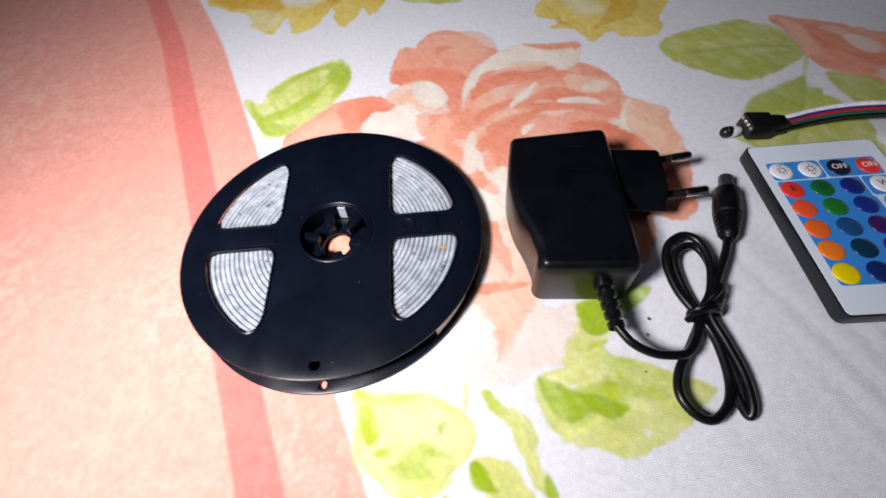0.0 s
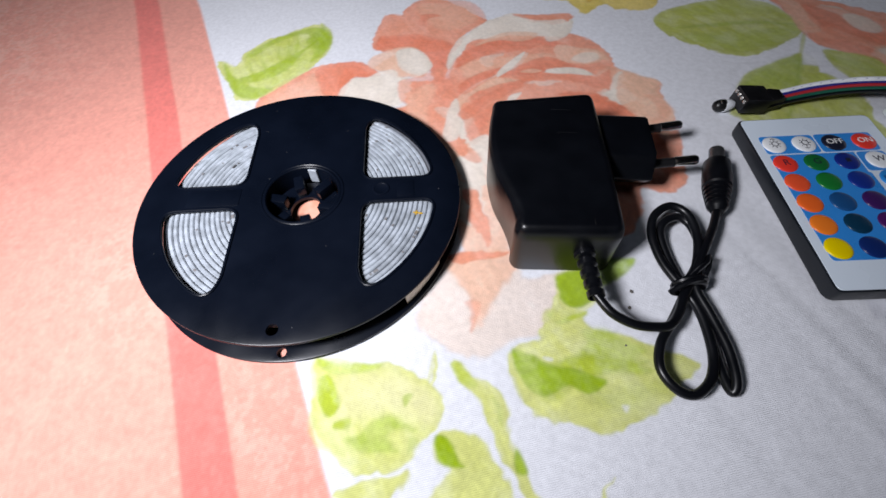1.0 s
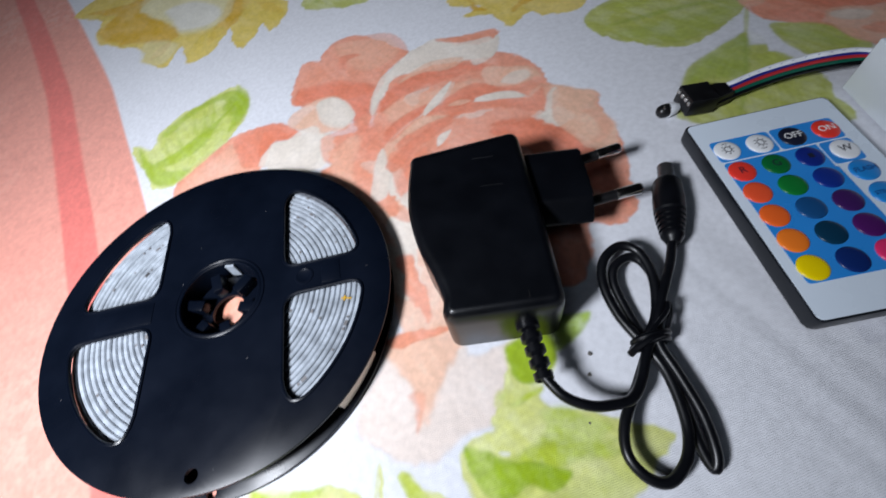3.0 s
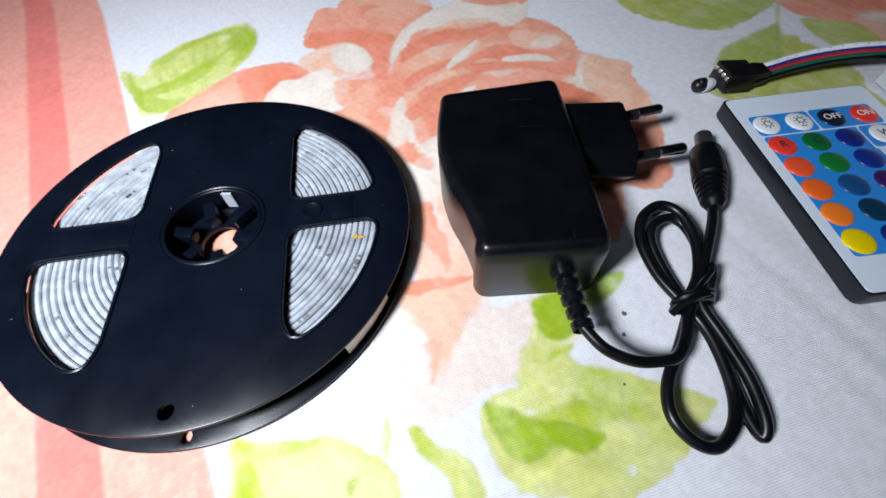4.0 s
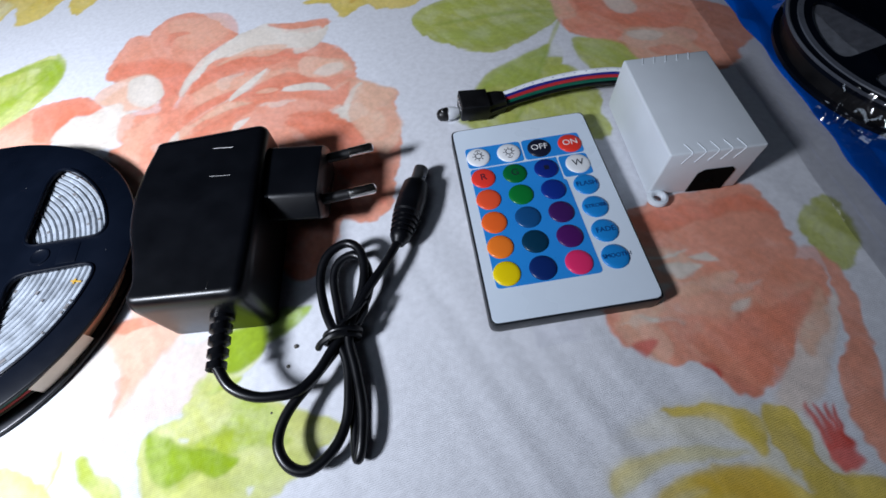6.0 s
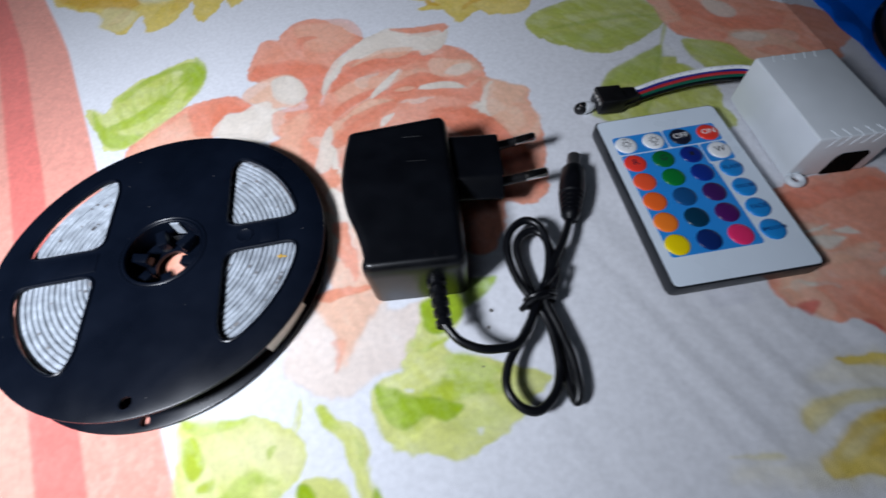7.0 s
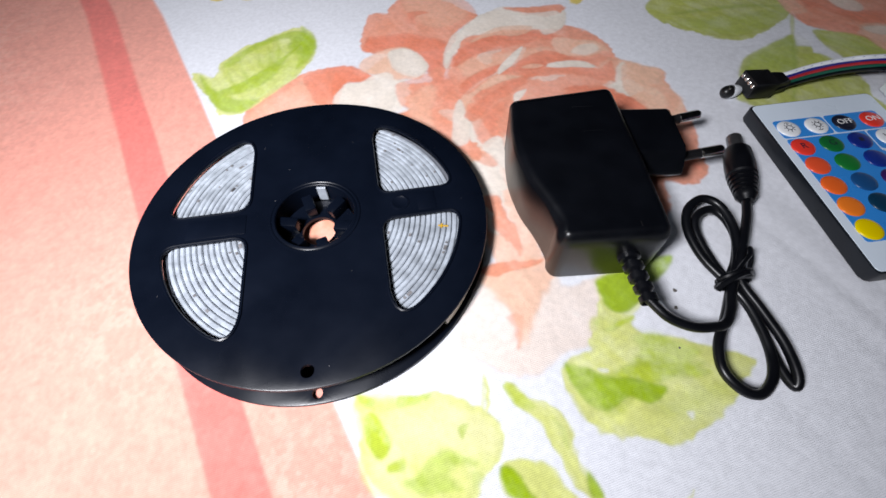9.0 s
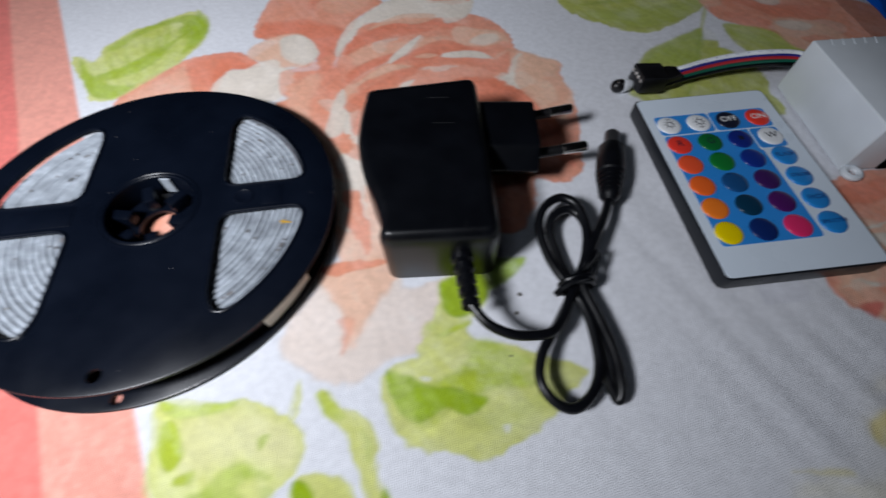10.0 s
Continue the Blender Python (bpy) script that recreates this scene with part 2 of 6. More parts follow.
TAB_FILM = film_material("clear_tab_film", 0.985, 0.025)


def cloth_material():
    m = bpy.data.materials.new("printed_cotton")
    m.use_nodes = True
    nt = m.node_tree
    bsdf = nt.nodes["Principled BSDF"]
    att = nt.nodes.new("ShaderNodeAttribute")
    att.attribute_name = "print"
    co = nt.nodes.new("ShaderNodeTexCoord")
    turn = nt.nodes.new("ShaderNodeMapping")
    turn.inputs["Rotation"].default_value = (0, 0, radians(72))
    nt.links.new(co.outputs["Object"], turn.inputs["Vector"])
    heights = []
    for way in ("X", "Y"):
        w = nt.nodes.new("ShaderNodeTexWave")
        w.bands_direction = way
        w.inputs["Scale"].default_value = 560 if way == "X" else 900
        w.inputs["Distortion"].default_value = 1.2
        w.inputs["Detail"].default_value = 1
        nt.links.new(turn.outputs[0], w.inputs["Vector"])
        heights.append(w)
    mx = nt.nodes.new("ShaderNodeMath")
    mx.operation = "MAXIMUM"
    nt.links.new(heights[0].outputs["Fac"], mx.inputs[0])
    nt.links.new(heights[1].outputs["Fac"], mx.inputs[1])
    fuzz = nt.nodes.new("ShaderNodeTexNoise")
    fuzz.inputs["Scale"].default_value, fuzz.inputs["Detail"].default_value = 420, 6
    nt.links.new(co.outputs["Object"], fuzz.inputs["Vector"])
    add = nt.nodes.new("ShaderNodeMath")
    nt.links.new(mx.outputs[0], add.inputs[0])
    nt.links.new(fuzz.outputs["Fac"], add.inputs[1])
    bp = nt.nodes.new("ShaderNodeBump")
    bp.inputs["Strength"].default_value, bp.inputs["Distance"].default_value = 0.75, 0.00009
    nt.links.new(add.outputs[0], bp.inputs["Height"])
    nt.links.new(bp.outputs[0], bsdf.inputs["Normal"])
    tone = nt.nodes.new("ShaderNodeMapRange")
    tone.inputs[1].default_value, tone.inputs[2].default_value = 0.38, 0.95
    tone.inputs[3].default_value, tone.inputs[4].default_value = 0.89, 1.075
    mixed = nt.nodes.new("ShaderNodeMath")
    mixed.operation = "MULTIPLY_ADD"
    mixed.inputs[1].default_value = 0.30
    nt.links.new(heights[0].outputs["Fac"], mixed.inputs[0])
    nt.links.new(fuzz.outputs["Fac"], mixed.inputs[2])
    nt.links.new(mixed.outputs[0], tone.inputs[0])
    mul = nt.nodes.new("ShaderNodeVectorMath")
    mul.operation = "SCALE"
    nt.links.new(att.outputs["Color"], mul.inputs[0])
    nt.links.new(tone.outputs[0], mul.inputs["Scale"])
    nt.links.new(mul.outputs[0], bsdf.inputs["Base Color"])
    bsdf.inputs["Roughness"].default_value = 0.85
    bsdf.inputs["Specular IOR Level"].default_value = 0.2
    bsdf.inputs["Sheen Weight"].default_value = 0.08
    return m


# ---------------------------------------------------------------- the room and the table
def room():
    def slab(name, x0, x1, y0, y1, z0, z1, mat, label, cat):
        bm = blank()
        block(bm, x0, x1, y0, y1, z0, z1)
        ob = part(name, bm, mat)
        tagged(ob, label, cat, kind="structure")

    slab("floor", -2000, 2200, -2000, 2600, -860, -760, FLOOR, "plain dull floor under the table", "floor")
    slab("ceiling", -2000, 2200, -2000, 2600, 1700, 1800, WALL, "plain pale ceiling over the table", "ceiling")
    slab("wall_north", -2000, 2200, 2600, 2700, -860, 1800, WALL, "plain pale painted wall behind the table", "wall")
    slab("wall_south", -2000, 2200, -2100, -2000, -860, 1800, WALL, "plain pale painted wall facing the table", "wall")
    slab("wall_east", 2200, 2300, -2100, 2700, -860, 1800, WALL, "plain pale painted side wall", "wall")
    slab("wall_west", -2100, -2000, -2100, 2700, -860, 1800, WALL, "plain pale painted side wall", "wall")
    t = thing("table", -60, 180, -760, 0, "brown wooden table hidden under a floral tablecloth", "table")
    bm = blank()
    block(bm, -620, 620, -460, 460, 730, 757, 3)
    part("tabletop", bm, WOOD, t)
    for sx in (-1, 1):
        for sy in (-1, 1):
            bm = blank()
            block(bm, sx * 560 - 25, sx * 560 + 25, sy * 400 - 25, sy * 400 + 25, 0, 729, 3)
            part("leg", bm, WOOD, t)


room()

# ---------------------------------------------------------------- the printed tablecloth
INK = {
    "white": (0.735, 0.75, 0.80), "salmon": (0.81, 0.315, 0.195), "salmond": (0.78, 0.225, 0.125), "pale": (0.82, 0.50, 0.35),
    "cream": (0.78, 0.70, 0.61), "blush": (0.79, 0.67, 0.59), "border": (0.79, 0.345, 0.275), "stripe": (0.76, 0.20, 0.17),
    "leaf": (0.64, 0.67, 0.20), "leafm": (0.43, 0.535, 0.03), "leafd": (0.30, 0.44, 0.002), "olive": (0.46, 0.50, 0.10), "ywash": (0.74, 0.71, 0.58),
    "olived": (0.26, 0.38, 0.02), "yellow": (0.73, 0.56, 0.08), "ydark": (0.67, 0.41, 0.02), "ycream": (0.73, 0.68, 0.40),
    "red": (0.66, 0.075, 0.05), "green": (0.22, 0.40, 0.03),
}
WARP = Vector((0.517, -0.856))  # the way the woven border runs
OUT = Vector((0.856, 0.517))  # across it


def cloth_axis(stops):
    vals = []
    for a, b, step in stops:
        n = max(1, round((b - a) / step))
        vals += [a + (b - a) * k / n for k in range(n)]
    return np.array(vals + [stops[-1][1]])


def value_noise(px, py, size, seed):
    """Smooth noise of one scale, from 0 to 1."""
    table = np.random.RandomState(seed).rand(256, 256)
    gx, gy = px / size, py / size
    ix, iy = np.floor(gx).astype(int), np.floor(gy).astype(int)
    fx, fy = gx - ix, gy - iy
    fx, fy = fx * fx * (3 - 2 * fx), fy * fy * (3 - 2 * fy)
    a, b = table[ix % 256, iy % 256], table[(ix + 1) % 256, iy % 256]
    c, d = table[ix % 256, (iy + 1) % 256], table[(ix + 1) % 256, (iy + 1) % 256]
    return (a * (1 - fx) + b * fx) * (1 - fy) + (c * (1 - fx) + d * fx) * fy


class Cloth:
    def __init__(self):
        self.xs = cloth_axis([(-740, -470, 18), (-470, -240, 1.3), (-240, 185, 0.5), (185, 270, 1.0), (270, 620, 18)])
        self.ys = cloth_axis([(-340, -95, 12), (-95, 110, 0.5), (110, 215, 0.7), (215, 450, 1.3), (450, 700, 18)])
        self.X, self.Y = np.meshgrid(self.xs, self.ys)
        X, Y = self.X, self.Y
        # hand-painted outlines wander a little
        self.wx = X + 3.0 * (value_noise(X, Y, 7, 1) - 0.5) + 1.5 * (value_noise(X, Y, 2.2, 2) - 0.5)
        self.wy = Y + 3.0 * (value_noise(X, Y, 7, 3) - 0.5) + 1.5 * (value_noise(X, Y, 2.2, 4) - 0.5)
        self.col = np.empty(X.shape + (3,), np.float32)
        self.col[:] = INK["white"]
        self.washes = 0

    def border(self):
        X, Y = self.X, self.Y
        far = np.clip((Y - 190) / 220, 0, None)
        q = X * OUT.x + Y * OUT.y + 26 * far ** 1.2 + 0.5 * (value_noise(X, Y, 30, 5) - 0.5)
        run = X * WARP.x + Y * WARP.y
        mottle = value_noise(q, run, 5, 6) * 0.5 + value_noise(q, run, 1.6, 7) * 0.5
        faded = np.clip((value_noise(X, Y, 60, 8) - 0.25) * 1.6, 0, 1)
        for ink, a, b in (("border", -900, -118), ("stripe", -158.5, -143)):
            m = 1 / (1 + np.exp(-np.clip(np.minimum(q - a, b - q) / 0.25, -40, 40)))
            c = np.array(INK[ink]) * (0.93 + 0.13 * mottle[..., None])
            c = c + (np.array(INK["blush"]) - c) * ((0.22 if ink == "border" else 0.06) * faded * (mottle > 0.55))[..., None]
            self.col += (m[..., None] * (c - self.col)).astype(np.float32)

    def wash(self, ink, outline, strength=0.95, edge=0.45, wander=1.0):
        """One brush shape of the print, with watery tone and a darker rim."""
        self.washes += 1
        if wander == 1 and ink in ("leafd", "leafm", "olived", "ydark"):
            strength, edge = 0.97, 0.8
        elif wander == 1 and ink in ("salmond", "pale", "blush"):
            strength, edge = 0.88, 0.8
        elif wander == 1 and ink in ("ycream", "ywash"):
            strength, edge = 0.85, 2.4
        ring = np.array([(p.x, p.y) for p in spline([(x, y, 0) for x, y in outline], 5, True)])
        (x0, y0), (x1, y1) = ring.min(0) - 4, ring.max(0) + 4
        i0, i1 = np.searchsorted(self.xs, (x0, x1))
        j0, j1 = np.searchsorted(self.ys, (y0, y1))
        if i1 - i0 < 2 or j1 - j0 < 2:
            return
        X, Y = self.X[j0:j1, i0:i1], self.Y[j0:j1, i0:i1]
        px, py = X + wander * (self.wx[j0:j1, i0:i1] - X), Y + wander * (self.wy[j0:j1, i0:i1] - Y)
        best = np.full(px.shape, 1e9)
        inside = np.zeros(px.shape, bool)
        for (ax, ay), (bx, by) in zip(ring, np.roll(ring, -1, 0)):
            dx, dy = bx - ax, by - ay
            k = np.clip(((px - ax) * dx + (py - ay) * dy) / (dx * dx + dy * dy + 1e-9), 0, 1)
            best = np.minimum(best, (px - ax - k * dx) ** 2 + (py - ay - k * dy) ** 2)
            if ay != by:
                inside ^= ((ay > py) != (by > py)) & (px < dx * (py - ay) / dy + ax)
        d = np.sqrt(best) * np.where(inside, 1, -1)
        m = 1 / (1 + np.exp(-np.clip(d / (edge * 0.5), -40, 40)))
        seed = 20 + self.washes
        tone = value_noise(px, py, 9, seed) * 0.5 + value_noise(px + 0.7 * py, py * 0.4, 3.2, seed + 100) * 0.35 + value_noise(px, py, 1.1, seed + 200) * 0.15
        if ink in ("leafd", "leafm", "olived", "ydark", "ywash"):
            m = m * np.clip(0.5 + 1.1 * tone, 0, 1)
        rim = np.exp(-np.clip(d, 0, None) / 1.2)
        c = np.array(INK[ink]) * (1.14 - 0.26 * tone - 0.10 * rim)[..., None]
        if ink.startswith(("leaf", "olive", "salmon")):
            sx, sy = ring.mean(0)
            deep = 0.08 if ink.startswith("salmon") else 0.17
            far = (ring - (sx, sy))[np.argmax(((ring - (sx, sy)) ** 2).sum(1))]
            far = far / np.hypot(*far)
            lengthwise, side = (px - sx) * far[0] + (py - sy) * far[1], (py - sy) * far[0] - (px - sx) * far[1]
            streak = value_noise(lengthwise / 11 + 40, side * 0.9 + np.abs(lengthwise) * 0.25 + 40, 1.0, seed + 300)
            c = c * (1 - deep / 2 + deep * streak)[..., None]
        thin = np.clip(0.22 - 0.9 * (tone - 0.38), 0, 0.30) * (0.35 if ink.endswith("d") else 0.9 if ink.startswith(("leaf", "olive")) else 0.45)
        c = c + (np.array(INK["white"]) - c) * thin[..., None] * 0.8
        block_ = self.col[j0:j1, i0:i1]
        block_ += ((m * strength)[..., None] * (c - block_)).astype(np.float32)

    def finish(self):
        X, Y = self.X, self.Y
        run, across = X * WARP.x + Y * WARP.y, X * OUT.x + Y * OUT.y
        creases = value_noise(across / 5.5, run / 70.0, 1.0, 11) * 0.6 + value_noise(across / 11.0, run / 120.0, 1.0, 12)
        right = 1 / (1 + np.exp(-np.clip((across - 10) / 14, -30, 30)))
        near = 1 / (1 + np.exp(np.clip((Y - 40) / 18, -30, 30)))
        Z = -0.45 + (creases - 0.8) * (0.10 + 0.75 * right * near) + 0.25 * (value_noise(X, Y, 55, 13) - 0.5)
        cx, cy, hx, hy = -60, 180, 622, 462
        ex, ey = np.clip(np.abs(X - cx) - hx, 0, None), np.clip(np.abs(Y - cy) - hy, 0, None)
        PX, PY = np.clip(X, cx - hx - 1.5, cx + hx + 1.5), np.clip(Y, cy - hy - 1.5, cy + hy + 1.5)
        Z = Z - ex - ey
        ny, nx = X.shape
        verts = np.stack([PX, PY, Z], -1).reshape(-1, 3) * MM
        idx = np.arange(ny * nx).reshape(ny, nx)
        quads = np.stack([idx[:-1, :-1], idx[:-1, 1:], idx[1:, 1:], idx[1:, :-1]], -1).reshape(-1, 4)
        me = bpy.data.meshes.new("tablecloth")
        me.vertices.add(len(verts))
        me.vertices.foreach_set("co", verts.astype(np.float32).ravel())
        me.loops.add(quads.size)
        me.loops.foreach_set("vertex_index", quads.astype(np.int32).ravel())
        me.polygons.add(len(quads))
        me.polygons.foreach_set("loop_start", np.arange(0, quads.size, 4, dtype=np.int32))
        me.update(calc_edges=True)
        me.polygons.foreach_set("use_smooth", np.ones(len(quads), bool))
        att = me.color_attributes.new("print", "FLOAT_COLOR", "POINT")
        rgba = np.ones((ny * nx, 4), np.float32)
        inked = np.clip((self.col.max(-1) - self.col.min(-1)) * 2.2, 0.12, 1)
        mottle = 0.08 * (value_noise(X, Y, 3.2, 41) - 0.5) + 0.08 * (value_noise(X + 0.6 * Y, 0.5 * Y, 1.3, 42) - 0.5) + 0.07 * (value_noise(X, Y, 0.8, 43) - 0.5)
        self.col *= (1 - inked * mottle)[..., None].astype(np.float32)
        rgba[:, :3] = np.clip(self.col.reshape(-1, 3), 0, 0.82)
        att.data.foreach_set("color", rgba.ravel())
        me.materials.append(cloth_material())
        me.validate()
        return tagged(new("tablecloth", me), "white cotton tablecloth printed with salmon roses, green leaves and a salmon striped border", "tablecloth", kind="structure")


cloth = Cloth()
cloth.border()
cloth.wash("ywash", [(89.6, -42.5), (97.9, -30.7), (111.3, -22.8), (126.2, -21.5), (138.8, -25.5), (147.4, -22.0), (153.3, -33.5), (159.5, -40.7), (164.9, -53.5), (160.9, -60.2), (69.6, -58.3), (79.8, -50.0)])
cloth.wash("blush", [(148.8, -9.5), (160.2, 4.6), (171.6, 14.0), (174.5, 5.7), (164.8, -10.4), (153.9, -23.1), (144.0, -24.2)])
cloth.wash("pale", [(-103, 96), (-58, 100), (-50, 56), (-44, 15), (-60, 10), (-68, 33), (-73, 55)])
cloth.wash("pale", [(-97, 92), (-77, 97), (-64, 70), (-67, 56), (-77, 69)])
cloth.wash("cream", [(-70, 49), (-57, 46), (-54, 25), (-64, 28)])
cloth.wash("blush", [(-68, 6), (-43, 8), (-38, 3), (-23, 7), (-22, 0), (-27, -14), (-32, -20), (-43, -23), (-51, -30), (-62, -29), (-71, -22), (-76, -16)])
cloth.wash("leaf", [(-34, -21), (-29, -12), (-26, -3), (-20, -2), (-18, -11), (-13, -17), (-24, -20)])
cloth.wash("yellow", [(-334, 297), (-322, 330), (-352, 353), (-308, 371), (-258, 362), (-219, 335), (-189, 305), (-177, 280), (-150, 263), (-146, 242), (-154, 226), (-161, 235), (-167, 213), (-177, 217), (-185, 238), (-191, 214), (-206, 207), (-216, 226), (-221, 206), (-239, 214), (-249, 231), (-272, 241), (-294, 254), (-303, 284)])
cloth.wash("ycream", [(-273, 293), (-250, 313), (-206, 301), (-195, 261), (-202, 242), (-228, 245), (-238, 262), (-263, 278)])
cloth.wash("ydark", [(-294, 260), (-291, 286), (-272, 315), (-223, 331), (-210, 318), (-255, 311), (-271, 288), (-239, 260), (-225, 241), (-247, 237)])
cloth.wash("ydark", [(-199, 306), (-182, 280), (-181, 249), (-189, 234), (-198, 225), (-197, 249), (-195, 275)])
cloth.wash("green", [(-221, 340), (-223, 372), (-213, 346), (-198, 353), (-199, 334), (-155, 321), (-186, 314), (-209, 326)])
cloth.wash("olive", [(-134, 246), (-134, 273), (-123, 293), (-124, 334), (-64, 302), (-67, 266), (-81, 249), (-95, 239), (-114, 240)])
cloth.wash("yellow", [(-34, 287), (-31, 249), (-38, 223), (-30, 214), (-17, 212), (-27, 203), (-11, 199), (-4, 185), (8, 198), (18, 191), (37, 193), (43, 214), (45, 245)])
cloth.wash("ycream", [(-19, 271), (-5, 247), (7, 228), (9, 218), (-9, 220), (-18, 237), (-23, 259)])
cloth.wash("ydark", [(18, 252), (31, 232), (26, 216), (15, 209), (-1, 199), (9, 218)])
cloth.wash("olive", [(36, 180), (40, 166), (56, 153), (77, 146), (93, 152), (110, 166), (117, 179), (102, 191), (88, 205), (69, 198), (54, 191)])
cloth.wash("olive", [(108, 148), (90, 138), (76, 128), (67, 116), (62, 94), (116, 83), (121, 102), (122, 113), (115, 124), (109, 133)])
cloth.wash("olive", [(120, 149), (139, 149), (149, 136), (144, 127), (125, 124), (120, 131)])
cloth.wash("salmon", [(111, 210), (114, 180), (115, 159), (129, 148), (145, 143), (144, 130), (159, 123), (177, 118), (193, 133), (203, 162)])
cloth.wash("cream", [(125, 194), (136, 194), (149, 179), (137, 171), (127, 179)])
cloth.wash("cream", [(138, 149), (151, 155), (173, 152), (175, 141), (158, 142), (146, 138)])
cloth.wash("salmond", [(126, 177), (145, 170), (171, 173), (177, 165), (164, 159), (139, 158), (126, 164)])
cloth.wash("salmon", [(102, 3), (107, 27), (119, 46), (145, 54), (163, 56), (169, 44), (170, 29), (163, 12), (150, -6), (142, -19), (134, -19), (127, -12), (110, -7)])
cloth.wash("pale", [(106, 5), (115, 26), (128, 30), (138, 22), (136, 11), (124, 4), (112, 1)])
cloth.wash("cream", [(121, 21), (133, 24), (138, 21), (129, 17)])
cloth.wash("cream", [(140, 16), (147, 19), (147, 13), (141, 7), (138, 10)])
cloth.wash("cream", [(118, 24), (126, 28), (134, 28), (126, 26)])
cloth.wash("cream", [(112, 12), (120, 16), (127, 15), (119, 13)])
cloth.wash("cream", [(124, 8), (133, 10), (139, 6), (131, 6)])
cloth.wash("cream", [(135, 26), (141, 27), (144, 23), (139, 24)])
cloth.wash("salmond", [(128, -4), (143, 3), (166, 20), (162, 10), (150, -5), (141, -19), (134, -18)])
cloth.wash("salmond", [(116, 40), (130, 46), (150, 48), (164, 50), (168, 40), (160, 44), (140, 40), (124, 36)])
cloth.wash("red", [(110, -3), (116, -3), (111, -8)])
cloth.wash("red", [(127, -11), (131, -12), (132, -16), (129, -14)])
cloth.wash("olive", [(174, 37), (185, 47), (194, 43), (188, 21), (180, 18), (175, 25)])
cloth.wash("yellow", [(111, -23), (121, -22), (133, -24), (138, -28), (136, -36), (132, -36), (130, -28), (123, -25), (114, -25)])
cloth.wash("ycream", [(90, -40), (102, -37), (120, -34), (127, -38), (124, -40), (111, -39), (103, -40), (92, -43)])
cloth.wash("yellow", [(102, -45), (116, -40), (127, -38), (142, -43), (146, -48), (141, -58), (94, -56)])
cloth.wash("yellow", [(140, -23), (148, -26), (151, -39), (160, -41), (167, -45), (160, -58), (132, -57), (144, -44), (138, -34)])
cloth.wash("ydark", [(102, -47), (117, -42), (134, -44), (139, -49), (124, -50), (107, -52)])
cloth.wash("salmon", [(-105, 116), (-79, 121), (-78, 154), (-61, 168), (-34, 172), (-8, 163), (6, 147), (10, 133), (29, 122), (28, 113), (32, 101), (32, 71), (26, 51), (13, 49), (-7, 63), (-38, 74), (-78, 88), (-97, 97)])
cloth.wash("salmon", [(-124, 146), (-127, 165), (-125, 182), (-116, 182), (-111, 194), (-98, 205), (-87, 200), (-64, 180), (-63, 174), (-72, 165), (-77, 149), (-98, 145)])
cloth.wash("salmond", [(-124, 146), (-119, 159), (-80, 153), (-80, 130), (-84, 116), (-92, 135), (-107, 148)])
cloth.wash("salmon", [(-174, 87), (-179, 105), (-172, 114), (-164, 121), (-156, 128), (-146, 133), (-131, 135), (-118, 125), (-118, 122), (-132, 121), (-133, 105), (-150, 93)])
cloth.wash("salmon", [(-150, 30), (-140, 48), (-118, 50), (-104, 36), (-106, 18), (-120, 10), (-138, 12)])
cloth.wash("salmond", [(-137, 106), (-139, 124), (-134, 132), (-119, 124), (-118, 121), (-131, 121), (-133, 112)])
cloth.wash("cream", [(-131, 102), (-132, 119), (-117, 122), (-106, 124), (-98, 114), (-101, 99), (-113, 97)])
cloth.wash("white", [(-111, 142), (-107, 148), (-94, 141), (-90, 129), (-95, 124), (-104, 129)])
cloth.wash("pale", [(-121, 132), (-111, 142), (-106, 130), (-93, 124), (-106, 122), (-117, 125)])
cloth.wash("cream", [(-71, 162), (-63, 176), (-42, 183), (-13, 182), (-11, 168), (-19, 160), (-44, 161), (-62, 158)])
cloth.wash("salmon", [(-43, 183), (-29, 184), (-10, 183), (-18, 175), (-31, 175)])
cloth.wash("pale", [(8, 133), (29, 122), (27, 113), (33, 102), (30, 87), (23, 83), (5, 102), (-2, 124)])
cloth.wash("salmond", [(-75, 142), (-56, 158), (-32, 159), (-18, 152), (-45, 149), (-64, 140), (-72, 126)])
cloth.wash("salmond", [(-44, 123), (-33, 132), (-17, 132), (-4, 124), (7, 131), (3, 114), (-20, 122), (-37, 120)])
cloth.wash("salmond", [(-82, 102), (-75, 117), (-55, 124), (-48, 122), (-65, 110), (-73, 98)])
cloth.wash("salmond", [(-21, 107), (-13, 112), (9, 102), (22, 85), (26, 57), (11, 70), (-3, 87)])
cloth.wash("cream", [(-79, 130), (-79, 144), (-71, 162), (-68, 159), (-74, 144), (-76, 131)])
cloth.wash("cream", [(-58, 122), (-50, 130), (-43, 140), (-36, 146), (-40, 136), (-48, 126)])
cloth.wash("cream", [(-29, 127), (-20, 132), (-10, 131), (-2, 125), (-11, 127), (-21, 129)])
cloth.wash("pale", [(-73, 100), (-70, 104), (-49, 114), (-40, 121), (-46, 113), (-61, 106)])
cloth.wash("cream", [(-2, 110), (2, 114), (6, 111), (3, 108)])
cloth.wash("pale", [(-69, 8), (-60, 14), (-42, 15), (-43, 5), (-48, -8), (-53, -15), (-55, -21), (-59, -8), (-65, 1)])
cloth.wash("leaf", [(-166, 172), (-154, 156), (-154, 139), (-159, 125), (-176, 112), (-180, 100), (-192, 99), (-200, 111), (-216, 133), (-205, 128), (-202, 138), (-194, 155), (-179, 164)])
